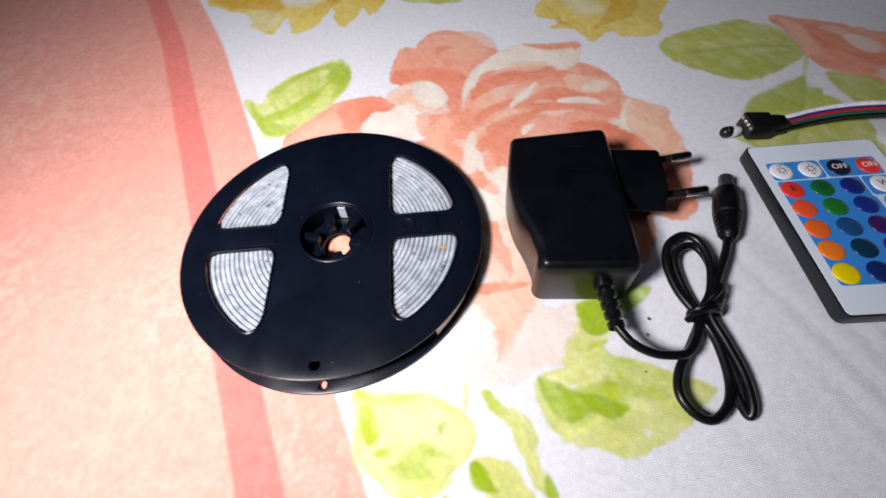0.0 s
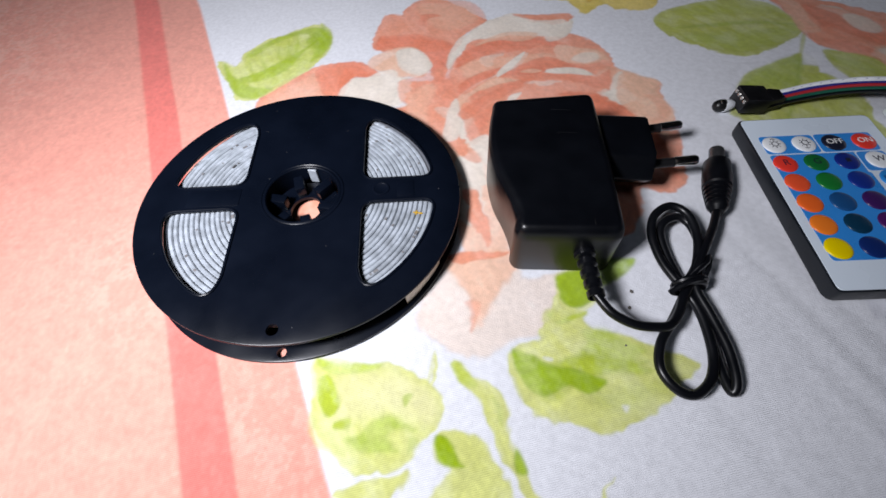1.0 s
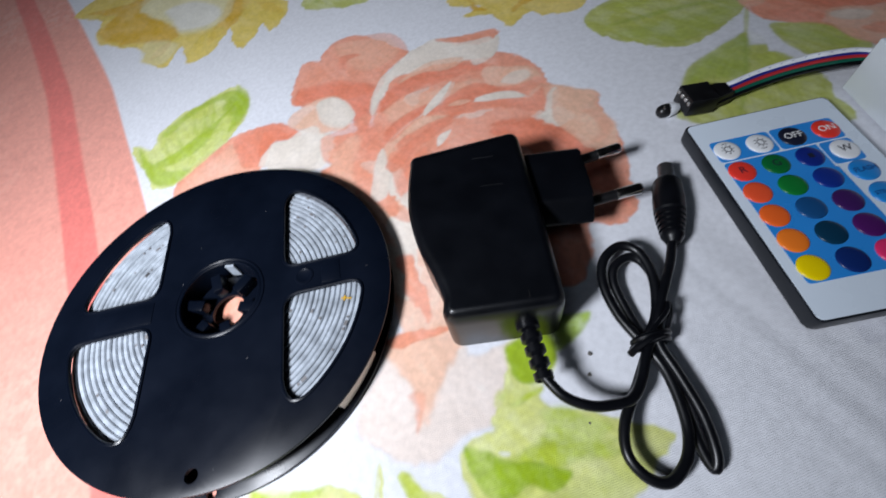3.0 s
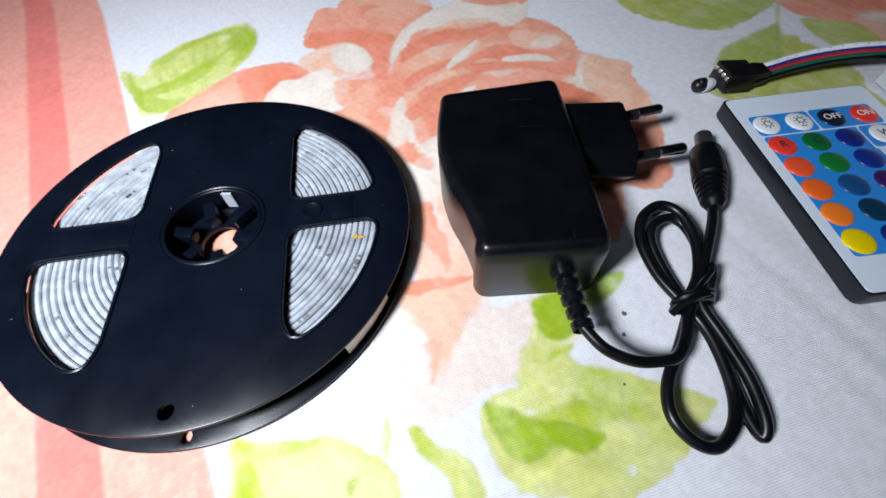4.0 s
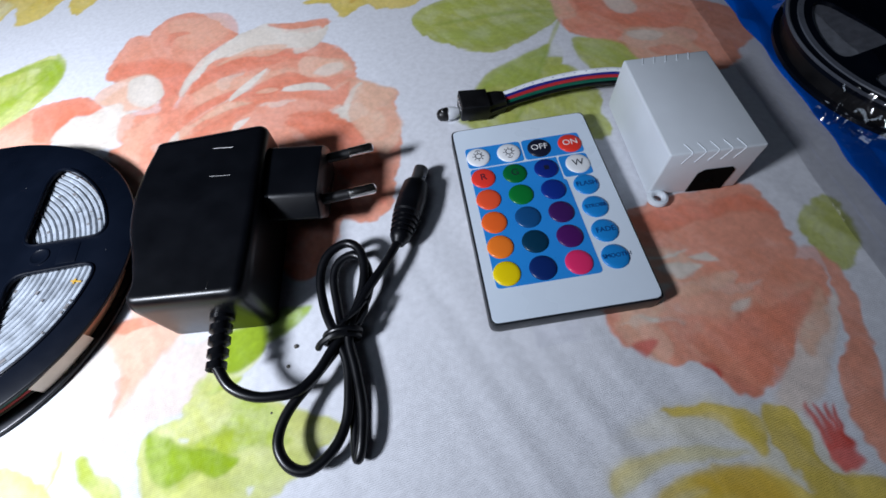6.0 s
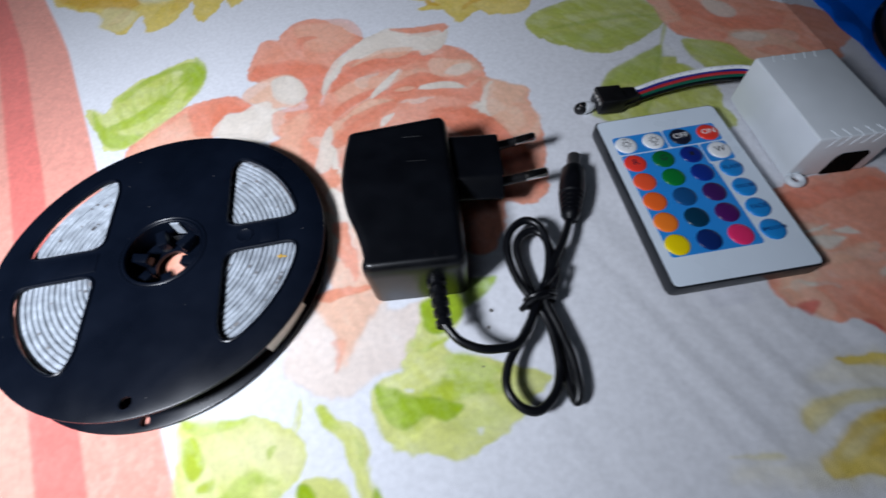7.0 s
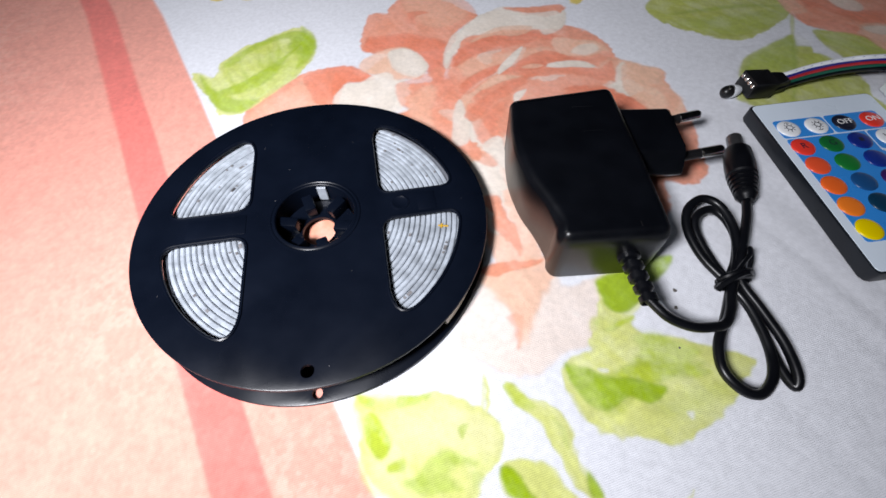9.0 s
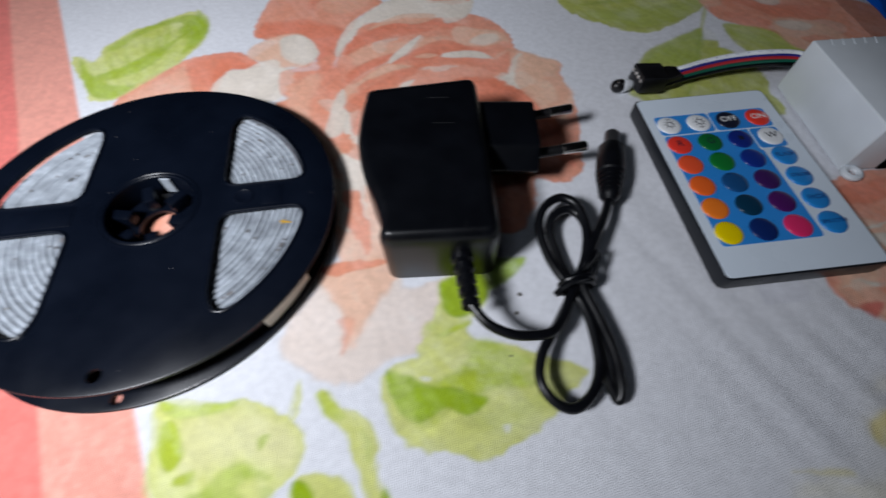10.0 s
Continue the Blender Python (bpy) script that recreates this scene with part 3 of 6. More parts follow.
cloth.wash("leaf", [(-42, -26), (-31, -21), (-26, -15), (-13, -17), (-2, -18), (17, -23), (15, -27), (7, -36), (-4, -43), (-10, -48), (-19, -49), (-28, -47), (-36, -45), (-40, -38)])
cloth.wash("leaf", [(-109, -35), (-100, -36), (-85, -34), (-73, -36), (-64, -42), (-63, -46), (-65, -53), (-70, -60), (-78, -65), (-86, -68), (-91, -65), (-98, -61), (-105, -52)])
cloth.wash("leaf", [(-64, -54), (-57, -52), (-50, -57), (-45, -63), (-42, -70), (-44, -79), (-68, -82), (-66, -71), (-60, -63)])
cloth.wash("leaf", [(-63, -32), (-56, -34), (-45, -42), (-42, -55), (-33, -68), (-29, -75), (-34, -75), (-39, -68), (-46, -57), (-52, -45)])
cloth.wash("leaf", [(-17, -66), (-15, -63), (-12, -60), (-14, -63), (-16, -68)])
cloth.wash("salmon", [(155.9, 15.1), (170.2, 22.8), (174.9, 18.0), (171.3, 7.9), (159.3, -1.1), (149.7, -11.3), (145.4, -5.8)])
cloth.wash("salmon", [(176.1, 23.4), (180.2, 18.7), (181.5, 9.2), (179.2, -2.2), (175.6, -14.3), (173.0, -29.9), (165.4, -38.2), (162.1, -29.5), (163.4, -17.1), (171.0, -7.2), (173.6, 3.8), (175.0, 13.8)])
cloth.wash("pale", [(166.4, 14.4), (171.5, 11.9), (169.3, 2.1), (160.0, -10.1), (157.7, -2.8)])
cloth.wash("cream", [(103.5, 8.1), (114.5, 11.5), (124.7, 15.0), (134.5, 16.5), (124.7, 11.9), (114.7, 9.0)])
cloth.wash("cream", [(106.5, 2.0), (118.1, 5.2), (126.5, 3.7), (118.1, 2.3)])
cloth.wash("pale", [(127.0, 10.7), (140.9, 14.0), (151.6, 9.1), (142.4, 3.8), (130.3, 4.5)])
cloth.wash("cream", [(139.9, 16.2), (148.0, 13.5), (155.9, 15.1), (148.5, 10.4), (141.9, 11.8)])
cloth.wash("salmond", [(125.0, -1.0), (139.6, 1.0), (154.3, 3.0), (162.7, 6.4), (155.2, -2.7), (138.1, -7.2), (128.2, -6.7)])
cloth.wash("red", [(153.2, -32.4), (158.1, -30.5), (159.2, -35.9), (157.5, -39.3), (154.4, -40.0), (153.3, -37.1)])
cloth.wash("red", [(150.1, -24.4), (151.0, -24.5), (154.8, -32.9), (153.2, -33.8)])
cloth.wash("red", [(152.5, -24.6), (153.6, -24.6), (156.2, -32.2), (154.3, -33.3)])
cloth.wash("red", [(155.4, -24.4), (156.5, -24.7), (157.7, -32.0), (155.6, -32.5)])
cloth.wash("red", [(157.8, -25.1), (158.6, -25.4), (158.8, -32.0), (157.2, -32.2)])
cloth.wash("salmond", [(-42.8, 125.9), (-38.5, 130.3), (-31.6, 132.0), (-26.0, 130.9), (-31.4, 130.3), (-37.6, 128.5)])
cloth.wash("salmond", [(-41.5, 124.9), (-34.7, 124.9), (-28.0, 127.4), (-25.3, 129.9), (-28.6, 125.8), (-34.4, 123.2)])
cloth.wash("red", [(-52.1, 123.7), (-50.9, 126.0), (-49.9, 126.7), (-50.8, 123.1)])
cloth.wash("salmond", [(-89.0, 124.4), (-83.4, 129.9), (-78.6, 133.6), (-80.7, 125.5), (-83.3, 116.9)])
cloth.wash("salmond", [(-13.1, 109.7), (-2.4, 110.4), (8.8, 103.5), (14.3, 97.5), (3.7, 101.9), (-5.9, 105.2)])
cloth.wash("pale", [(-63.7, 115.5), (-50.9, 121.1), (-39.7, 121.4), (-47.2, 116.7), (-57.0, 110.9)])
cloth.wash("cream", [(-38.9, 117.4), (-28.5, 121.3), (-18.4, 118.9), (-27.8, 117.2)])
cloth.wash("pale", [(-100.0, 106.2), (-94.0, 113.1), (-86.4, 116.1), (-87.7, 106.7), (-91.7, 99.8)])
cloth.wash("salmond", [(-103.0, 174.1), (-99.5, 178.8), (-90.6, 176.4), (-86.8, 170.8), (-95.1, 175.0), (-98.3, 170.4)])
cloth.wash("cream", [(-63.0, 135.9), (-55.9, 143.8), (-47.8, 148.2), (-52.3, 141.1), (-58.5, 131.9)])
cloth.wash("pale", [(-6.2, 148.5), (2.7, 148.7), (6.2, 140.1), (-1.9, 140.3)])
cloth.wash("cream", [(1.5, 111.9), (10.7, 114.7), (16.4, 108.3), (8.8, 103.5)])
cloth.wash("olived", [(-125.9, 252.3), (-112.0, 269.9), (-97.3, 284.6), (-86.5, 299.8), (-94.9, 281.2), (-108.2, 264.7)])
cloth.wash("olived", [(-109.6, 266.7), (-107.7, 285.9), (-106.7, 300.6), (-103.9, 282.6)])
cloth.wash("olived", [(-97.0, 279.3), (-81.6, 274.8), (-72.1, 277.5), (-83.2, 269.9)])
cloth.wash("ydark", [(-322.6, 298.1), (-298.9, 299.6), (-275.4, 301.1), (-289.5, 288.7)])
cloth.wash("ydark", [(-269.8, 241.9), (-266.3, 259.5), (-258.4, 273.1), (-258.2, 250.1)])
cloth.wash("ydark", [(-172.4, 265.3), (-155.5, 259.6), (-148.2, 245.5), (-161.2, 252.7)])
cloth.wash("ydark", [(-238.1, 217.4), (-235.1, 229.6), (-227.8, 235.9), (-227.1, 221.0)])
cloth.wash("ydark", [(-29.7, 235.5), (-23.8, 217.4), (-13.9, 207.3), (-21.1, 207.5)])
cloth.wash("leaf", [(-69.4, -31.9), (-68.2, -28.9), (-67.8, -35.6), (-68.6, -41.1)])
cloth.wash("leaf", [(-92.6, -73.7), (-85.0, -70.0), (-77.3, -66.0), (-72.5, -64.3), (-74.9, -70.4), (-82.2, -75.3)])
cloth.wash("salmon", [(-64.6, 45.8), (-57.1, 43.0), (-53.4, 28.2), (-51.6, 17.2), (-58.2, 22.2), (-62.2, 33.5)])
cloth.wash("cream", [(-68.1, 62.5), (-59.7, 65.8), (-55.5, 49.6), (-61.1, 47.6), (-65.7, 52.3)])
cloth.wash("salmon", [(-103.1, 94.2), (-86.3, 99.2), (-73.5, 87.0), (-63.8, 68.2), (-70.2, 66.0), (-81.0, 78.7)])
cloth.wash("cream", [(-83.2, 97.1), (-68.7, 95.6), (-59.1, 77.8), (-56.9, 66.7), (-64.1, 71.8), (-73.5, 87.0)])
cloth.wash("salmon", [(-68.4, 10.2), (-57.6, 14.1), (-44.4, 13.8), (-52.9, 9.3), (-62.6, 7.3)])
cloth.wash("salmond", [(-63.5, 103.2), (-57.1, 100.3), (-54.2, 74.2), (-56.4, 66.7), (-59.4, 81.7)])
cloth.wash("salmon", [(-11.7, 55.5), (9.2, 56.6), (10.5, 42.7), (6.1, 29.6), (-2.0, 24.1), (-9.4, 27.5), (-14.6, 41.7)])
# second, finer coat of brush marks
cloth.wash("salmon", [(-125.0, 160.0), (-123.0, 182.0), (-112.0, 185.0), (-109.0, 199.0), (-96.0, 201.0), (-72.0, 199.0), (-62.0, 182.0), (-65.0, 172.0), (-77.0, 158.0), (-80.0, 152.0), (-99.0, 160.0), (-116.0, 158.0)], 0.55, 0.5, 0.35)
cloth.wash("pale", [(-106.0, 195.0), (-92.0, 198.0), (-74.0, 195.0), (-67.0, 181.0), (-73.0, 171.0), (-86.0, 167.0), (-98.0, 177.0)], 0.40, 1.6, 0.35)
cloth.wash("salmond", [(-102.0, 183.0), (-96.0, 185.0), (-90.0, 182.0), (-96.0, 180.0), (-99.0, 175.0)], 0.69, 0.5, 0.35)
cloth.wash("salmond", [(-124.0, 159.0), (-112.0, 161.0), (-99.0, 162.0), (-80.0, 152.0), (-81.0, 136.0), (-86.0, 126.0), (-91.0, 131.0), (-99.0, 143.0), (-108.0, 149.0), (-121.0, 147.0)], 0.69, 0.8, 0.35)
cloth.wash("pale", [(-125.0, 139.0), (-115.0, 146.0), (-109.0, 149.0), (-99.0, 148.0), (-90.0, 134.0), (-92.0, 122.0), (-103.0, 122.0), (-114.0, 126.0), (-124.0, 129.0)], 0.80, 0.5, 0.35)
cloth.wash("cream", [(-111.0, 144.0), (-102.0, 148.0), (-94.0, 143.0), (-89.0, 131.0), (-94.0, 123.0), (-103.0, 126.0), (-109.0, 135.0)], 0.80, 0.5, 0.35)
cloth.wash("salmon", [(-106.0, 117.0), (-96.0, 122.0), (-89.0, 126.0), (-81.0, 131.0), (-67.0, 120.0), (-73.0, 108.0), (-69.0, 93.0), (-75.0, 80.0), (-84.0, 90.0), (-95.0, 98.0), (-102.0, 102.0)], 0.60, 0.5, 0.35)
cloth.wash("salmond", [(-97.0, 109.0), (-89.0, 119.0), (-79.0, 124.0), (-73.0, 117.0), (-79.0, 111.0), (-88.0, 101.0), (-94.0, 101.0)], 0.46, 1.2, 0.35)
cloth.wash("salmon", [(-79.0, 131.0), (-66.0, 145.0), (-48.0, 153.0), (-28.0, 154.0), (-19.0, 144.0), (-3.0, 134.0), (9.0, 133.0), (5.0, 114.0), (-18.0, 108.0), (-37.0, 105.0), (-49.0, 98.0), (-69.0, 89.0), (-73.0, 108.0)], 0.45, 0.5, 0.35)
cloth.wash("pale", [(-74.0, 134.0), (-63.0, 138.0), (-45.0, 142.0), (-26.0, 145.0), (-23.0, 139.0), (-42.0, 135.0), (-59.0, 126.0), (-69.0, 122.0)], 0.55, 1.0, 0.35)
cloth.wash("salmond", [(-79.0, 131.0), (-74.0, 143.0), (-62.0, 151.0), (-46.0, 153.0), (-32.0, 151.0), (-52.0, 144.0), (-65.0, 139.0), (-72.0, 132.0)], 0.69, 0.5, 0.35)
cloth.wash("salmond", [(-73.0, 115.0), (-64.0, 125.0), (-51.0, 132.0), (-50.0, 128.0), (-59.0, 121.0), (-68.0, 113.0)], 0.75, 0.5, 0.35)
cloth.wash("salmond", [(-50.0, 124.0), (-43.0, 132.0), (-26.0, 142.0), (-13.0, 135.0), (-4.0, 132.0), (-27.0, 132.0), (-40.0, 126.0)], 0.69, 0.5, 0.35)
cloth.wash("salmond", [(-66.0, 107.0), (-56.0, 116.0), (-42.0, 121.0), (-32.0, 124.0), (-40.0, 115.0), (-53.0, 109.0), (-62.0, 101.0)], 0.57, 0.5, 0.35)
cloth.wash("pale", [(-74.0, 101.0), (-69.0, 112.0), (-56.0, 122.0), (-42.0, 121.0), (-54.0, 116.0), (-66.0, 107.0), (-70.0, 97.0), (-69.0, 84.0), (-72.0, 76.0), (-74.0, 87.0)], 0.75, 0.5, 0.35)
cloth.wash("salmon", [(-68.0, 100.0), (-50.0, 110.0), (-50.0, 96.0), (-53.0, 79.0), (-59.0, 69.0), (-66.0, 80.0)], 0.60, 0.5, 0.35)
cloth.wash("salmond", [(-66.0, 80.0), (-62.0, 93.0), (-52.0, 103.0), (-52.0, 94.0), (-58.0, 84.0), (-60.0, 71.0)], 0.46, 1.0, 0.35)
cloth.wash("cream", [(-81.0, 133.0), (-78.0, 155.0), (-65.0, 170.0), (-46.0, 186.0), (-32.0, 178.0), (-15.0, 179.0), (-14.0, 163.0), (-25.0, 156.0), (-30.0, 164.0), (-52.0, 164.0), (-66.0, 157.0), (-74.0, 149.0), (-78.0, 131.0)], 0.80, 0.5, 0.35)
cloth.wash("salmon", [(-45.0, 185.0), (-32.0, 184.0), (-13.0, 186.0), (-14.0, 180.0), (-31.0, 179.0), (-43.0, 182.0)], 0.85, 0.5, 0.35)
cloth.wash("pale", [(-52.0, 164.0), (-34.0, 166.0), (-31.0, 161.0), (-40.0, 156.0), (-53.0, 157.0), (-66.0, 152.0)], 0.70, 0.5, 0.35)
cloth.wash("cream", [(-53.0, 123.0), (-51.0, 131.0), (-42.0, 143.0), (-38.0, 146.0), (-42.0, 136.0), (-48.0, 127.0)], 0.95, 0.35, 0.15)
cloth.wash("cream", [(-56.0, 122.0), (-68.0, 111.0), (-70.0, 109.0), (-66.0, 114.0), (-59.0, 121.0), (-53.0, 124.0)], 0.80, 0.4, 0.15)
cloth.wash("cream", [(-29.0, 129.0), (-21.0, 132.0), (-10.0, 132.0), (-5.0, 129.0), (-4.0, 126.0), (-15.0, 127.0), (-23.0, 127.0)], 0.95, 0.35, 0.15)
cloth.wash("cream", [(-47.0, 102.0), (-46.0, 108.0), (-40.0, 111.0), (-42.0, 106.0), (-45.0, 102.0)], 0.90, 0.35, 0.15)
cloth.wash("salmond", [(-41.0, 128.0), (-34.0, 132.0), (-28.0, 131.0), (-28.0, 128.0), (-34.0, 126.0), (-40.0, 126.0)], 0.92, 0.35, 0.15)
cloth.wash("pale", [(-41.0, 128.0), (-35.0, 131.0), (-29.0, 129.0), (-34.0, 127.0)], 0.70, 0.35, 0.15)
cloth.wash("pale", [(-21.0, 153.0), (-9.0, 151.0), (2.0, 148.0), (2.0, 138.0), (-10.0, 136.0), (-21.0, 141.0)], 0.75, 0.5, 0.35)
cloth.wash("cream", [(-13.0, 140.0), (-7.0, 146.0), (1.0, 146.0), (1.0, 140.0), (-6.0, 137.0)], 0.70, 0.5, 0.35)
cloth.wash("cream", [(4.0, 113.0), (8.0, 126.0), (12.0, 130.0), (13.0, 124.0), (9.0, 117.0)], 0.80, 0.5, 0.35)
cloth.wash("pale", [(12.0, 128.0), (20.0, 127.0), (28.0, 123.0), (25.0, 113.0), (19.0, 110.0), (30.0, 108.0), (31.0, 98.0), (26.0, 90.0), (18.0, 88.0), (14.0, 95.0), (8.0, 105.0), (8.0, 116.0)], 0.75, 0.5, 0.35)
cloth.wash("salmon", [(21.0, 111.0), (28.0, 109.0), (32.0, 101.0), (26.0, 91.0), (19.0, 90.0), (25.0, 96.0), (25.0, 105.0)], 0.35, 1.0, 0.35)
cloth.wash("salmond", [(-22.0, 110.0), (-17.0, 112.0), (-9.0, 111.0), (-16.0, 109.0)], 0.69, 0.4, 0.15)
cloth.wash("salmond", [(-75.0, 133.0), (-72.0, 139.0), (-71.0, 137.0), (-74.0, 132.0)], 0.92, 0.35, 0.1)
cloth.wash("cream", [(-62.0, 69.0), (-54.0, 77.0), (-55.0, 59.0), (-52.0, 45.0), (-55.0, 52.0), (-59.0, 58.0)], 0.70, 0.5, 0.35)
cloth.wash("salmon", [(-70.0, 70.0), (-62.0, 69.0), (-57.0, 65.0), (-59.0, 60.0), (-66.0, 64.0)], 0.60, 0.5, 0.35)
cloth.wash("white", [(91.0, -31.0), (109.0, -31.0), (115.0, -32.0), (129.0, -32.0), (130.0, -37.0), (120.0, -37.0), (103.0, -47.0), (93.0, -52.0), (78.0, -52.0)], 0.85, 2.0, 0.45)
cloth.wash("yellow", [(113.0, -23.0), (121.0, -22.0), (132.0, -24.0), (136.0, -30.0), (135.0, -34.0), (132.0, -33.0), (127.0, -28.0), (119.0, -25.0), (113.0, -25.0)], 0.80, 0.6, 0.45)
cloth.wash("ycream", [(92.0, -42.0), (97.0, -37.0), (108.0, -34.0), (121.0, -33.0), (131.0, -35.0), (120.0, -37.0), (108.0, -38.0), (98.0, -43.0), (94.0, -45.0)], 0.90, 0.6, 0.45)
cloth.wash("yellow", [(93.0, -40.0), (101.0, -36.0), (113.0, -34.0), (107.0, -36.0), (98.0, -40.0), (94.0, -43.0)], 0.45, 1.4, 0.45)
cloth.wash("yellow", [(100.0, -48.0), (110.0, -41.0), (126.0, -38.0), (139.0, -40.0), (144.0, -48.0), (141.0, -53.0), (100.0, -52.0)], 0.70, 0.6, 0.45)
cloth.wash("ydark", [(116.0, -40.0), (129.0, -38.0), (138.0, -43.0), (139.0, -51.0), (131.0, -48.0), (123.0, -44.0), (116.0, -43.0)], 0.60, 1.2, 0.45)
cloth.wash("ycream", [(68.0, -51.0), (77.0, -50.0), (83.0, -51.0), (81.0, -52.0), (69.0, -51.0)], 0.80, 0.6, 0.45)
cloth.wash("leaf", [(-42.0, -25.0), (-34.0, -22.0), (-31.0, -16.0), (-32.0, -13.0), (-29.0, -9.0), (-16.0, -9.0), (-22.0, -13.0), (-19.0, -15.0), (-4.0, -17.0), (4.0, -20.0), (15.0, -23.0), (16.0, -27.0), (11.0, -30.0), (8.0, -36.0), (2.0, -40.0), (-8.0, -45.0), (-12.0, -49.0), (-19.0, -48.0), (-26.0, -46.0), (-29.0, -48.0), (-33.0, -45.0), (-39.0, -42.0), (-42.0, -36.0), (-43.0, -30.0)], 0.75, 0.5, 0.35)
cloth.wash("leafm", [(-18.0, -16.0), (-11.0, -15.0), (-4.0, -19.0), (2.0, -21.0), (-2.0, -26.0), (3.0, -28.0), (-3.0, -30.0), (-10.0, -30.0), (-17.0, -27.0), (-23.0, -27.0), (-19.0, -24.0), (-17.0, -21.0)], 0.95, 0.9, 0.35)
cloth.wash("leafm", [(-30.0, -30.0), (-21.0, -26.0), (-12.0, -24.0), (-6.0, -26.0), (2.0, -25.0), (-6.0, -29.0), (-17.0, -32.0)], 0.95, 0.9, 0.35)
cloth.wash("leafm", [(-16.0, -37.0), (-4.0, -33.0), (8.0, -31.0), (4.0, -36.0), (-7.0, -41.0), (-15.0, -41.0)], 0.31, 2.0, 0.35)
cloth.wash("leafd", [(-42.0, -25.0), (-38.0, -26.0), (-30.0, -29.0), (-18.0, -31.0), (-12.0, -33.0), (-18.0, -38.0), (-24.0, -36.0), (-28.0, -38.0), (-32.0, -40.0), (-36.0, -38.0), (-39.0, -35.0), (-41.0, -30.0)], 0.98, 0.5, 0.35)
cloth.wash("leafm", [(-32.0, -40.0), (-28.0, -38.0), (-23.0, -36.0), (-26.0, -39.0), (-30.0, -41.0)], 0.62, 1.0, 0.35)
cloth.wash("leafm", [(-30.0, -11.0), (-24.0, -9.0), (-16.0, -9.0), (-22.0, -13.0), (-27.0, -14.0)], 0.88, 0.5, 0.35)
cloth.wash("white", [(-8.0, -40.0), (-6.0, -40.0), (-7.0, -42.0), (-8.0, -41.0)], 0.70, 0.4, 0.1)
cloth.wash("white", [(-32.0, -27.0), (-29.0, -27.0), (-29.0, -28.0), (-31.0, -28.0)], 0.70, 0.4, 0.1)
cloth.wash("leaf", [(-109.0, -34.0), (-86.0, -35.0), (-75.0, -37.0), (-66.0, -41.0), (-64.0, -47.0), (-65.0, -52.0), (-71.0, -58.0), (-73.0, -62.0), (-100.0, -62.0), (-107.0, -48.0)], 0.55, 0.5, 0.35)
cloth.wash("ycream", [(-100.0, -40.0), (-86.0, -37.0), (-75.0, -38.0), (-66.0, -43.0), (-66.0, -51.0), (-73.0, -51.0), (-80.0, -49.0), (-90.0, -52.0), (-96.0, -53.0)], 0.50, 2.0, 0.35)
cloth.wash("leafm", [(-108.0, -34.0), (-101.0, -35.0), (-86.0, -34.0), (-90.0, -37.0), (-102.0, -39.0), (-107.0, -37.0)], 0.94, 0.5, 0.35)
cloth.wash("leafm", [(-106.0, -40.0), (-102.0, -41.0), (-97.0, -48.0), (-99.0, -53.0), (-103.0, -50.0), (-106.0, -45.0)], 0.94, 0.5, 0.35)
cloth.wash("leafd", [(-85.0, -52.0), (-81.0, -50.0), (-71.0, -54.0), (-77.0, -54.0), (-80.0, -56.0), (-78.0, -59.0), (-77.0, -60.0), (-87.0, -61.0), (-93.0, -58.0), (-89.0, -56.0)], 0.78, 0.8, 0.35)
cloth.wash("leafm", [(-77.0, -44.0), (-74.0, -43.0), (-75.0, -46.0), (-76.0, -47.0)], 1.00, 0.4, 0.15)
cloth.wash("leafm", [(-97.0, -54.0), (-93.0, -52.0), (-93.0, -55.0), (-97.0, -56.0)], 0.88, 0.5, 0.35)
cloth.wash("leafm", [(-73.0, -56.0), (-70.0, -57.0), (-72.0, -60.0), (-73.0, -60.0)], 0.75, 0.5, 0.35)
cloth.wash("white", [(-71.0, -59.0), (-67.0, -56.0), (-65.0, -60.0), (-67.0, -62.0), (-70.0, -62.0)], 0.85, 0.5, 0.35)
cloth.wash("leaf", [(-69.0, -29.0), (-68.0, -29.0), (-69.0, -38.0), (-70.0, -38.0)], 0.60, 0.5, 0.1)
cloth.wash("leaf", [(-64.0, -54.0), (-58.0, -53.0), (-52.0, -55.0), (-49.0, -62.0), (-64.0, -62.0)], 0.70, 0.5, 0.35)
cloth.wash("leafd", [(-65.0, -55.0), (-61.0, -55.0), (-58.0, -60.0), (-56.0, -62.0), (-63.0, -62.0)], 1.00, 0.5, 0.35)
cloth.wash("leaf", [(-63.0, -32.0), (-58.0, -32.0), (-53.0, -37.0), (-47.0, -42.0), (-45.0, -49.0), (-40.0, -56.0), (-37.0, -62.0), (-41.0, -62.0), (-45.0, -56.0), (-49.0, -48.0), (-54.0, -41.0), (-60.0, -37.0)], 0.70, 0.5, 0.35)
cloth.wash("leafm", [(-63.0, -32.0), (-59.0, -32.0), (-53.0, -38.0), (-56.0, -39.0), (-60.0, -37.0)], 0.69, 0.5, 0.35)
cloth.wash("leafm", [(-49.0, -42.0), (-45.0, -45.0), (-45.0, -50.0), (-47.0, -45.0)], 0.62, 0.5, 0.35)
cloth.wash("leafd", [(-41.0, -56.0), (-39.0, -57.0), (-37.0, -62.0), (-41.0, -62.0)], 0.91, 0.5, 0.35)
cloth.wash("salmon", [(-60.0, -9.0), (-54.0, -9.0), (-55.0, -16.0), (-56.0, -21.0), (-57.0, -18.0), (-58.0, -12.0)], 0.50, 0.5, 0.35)
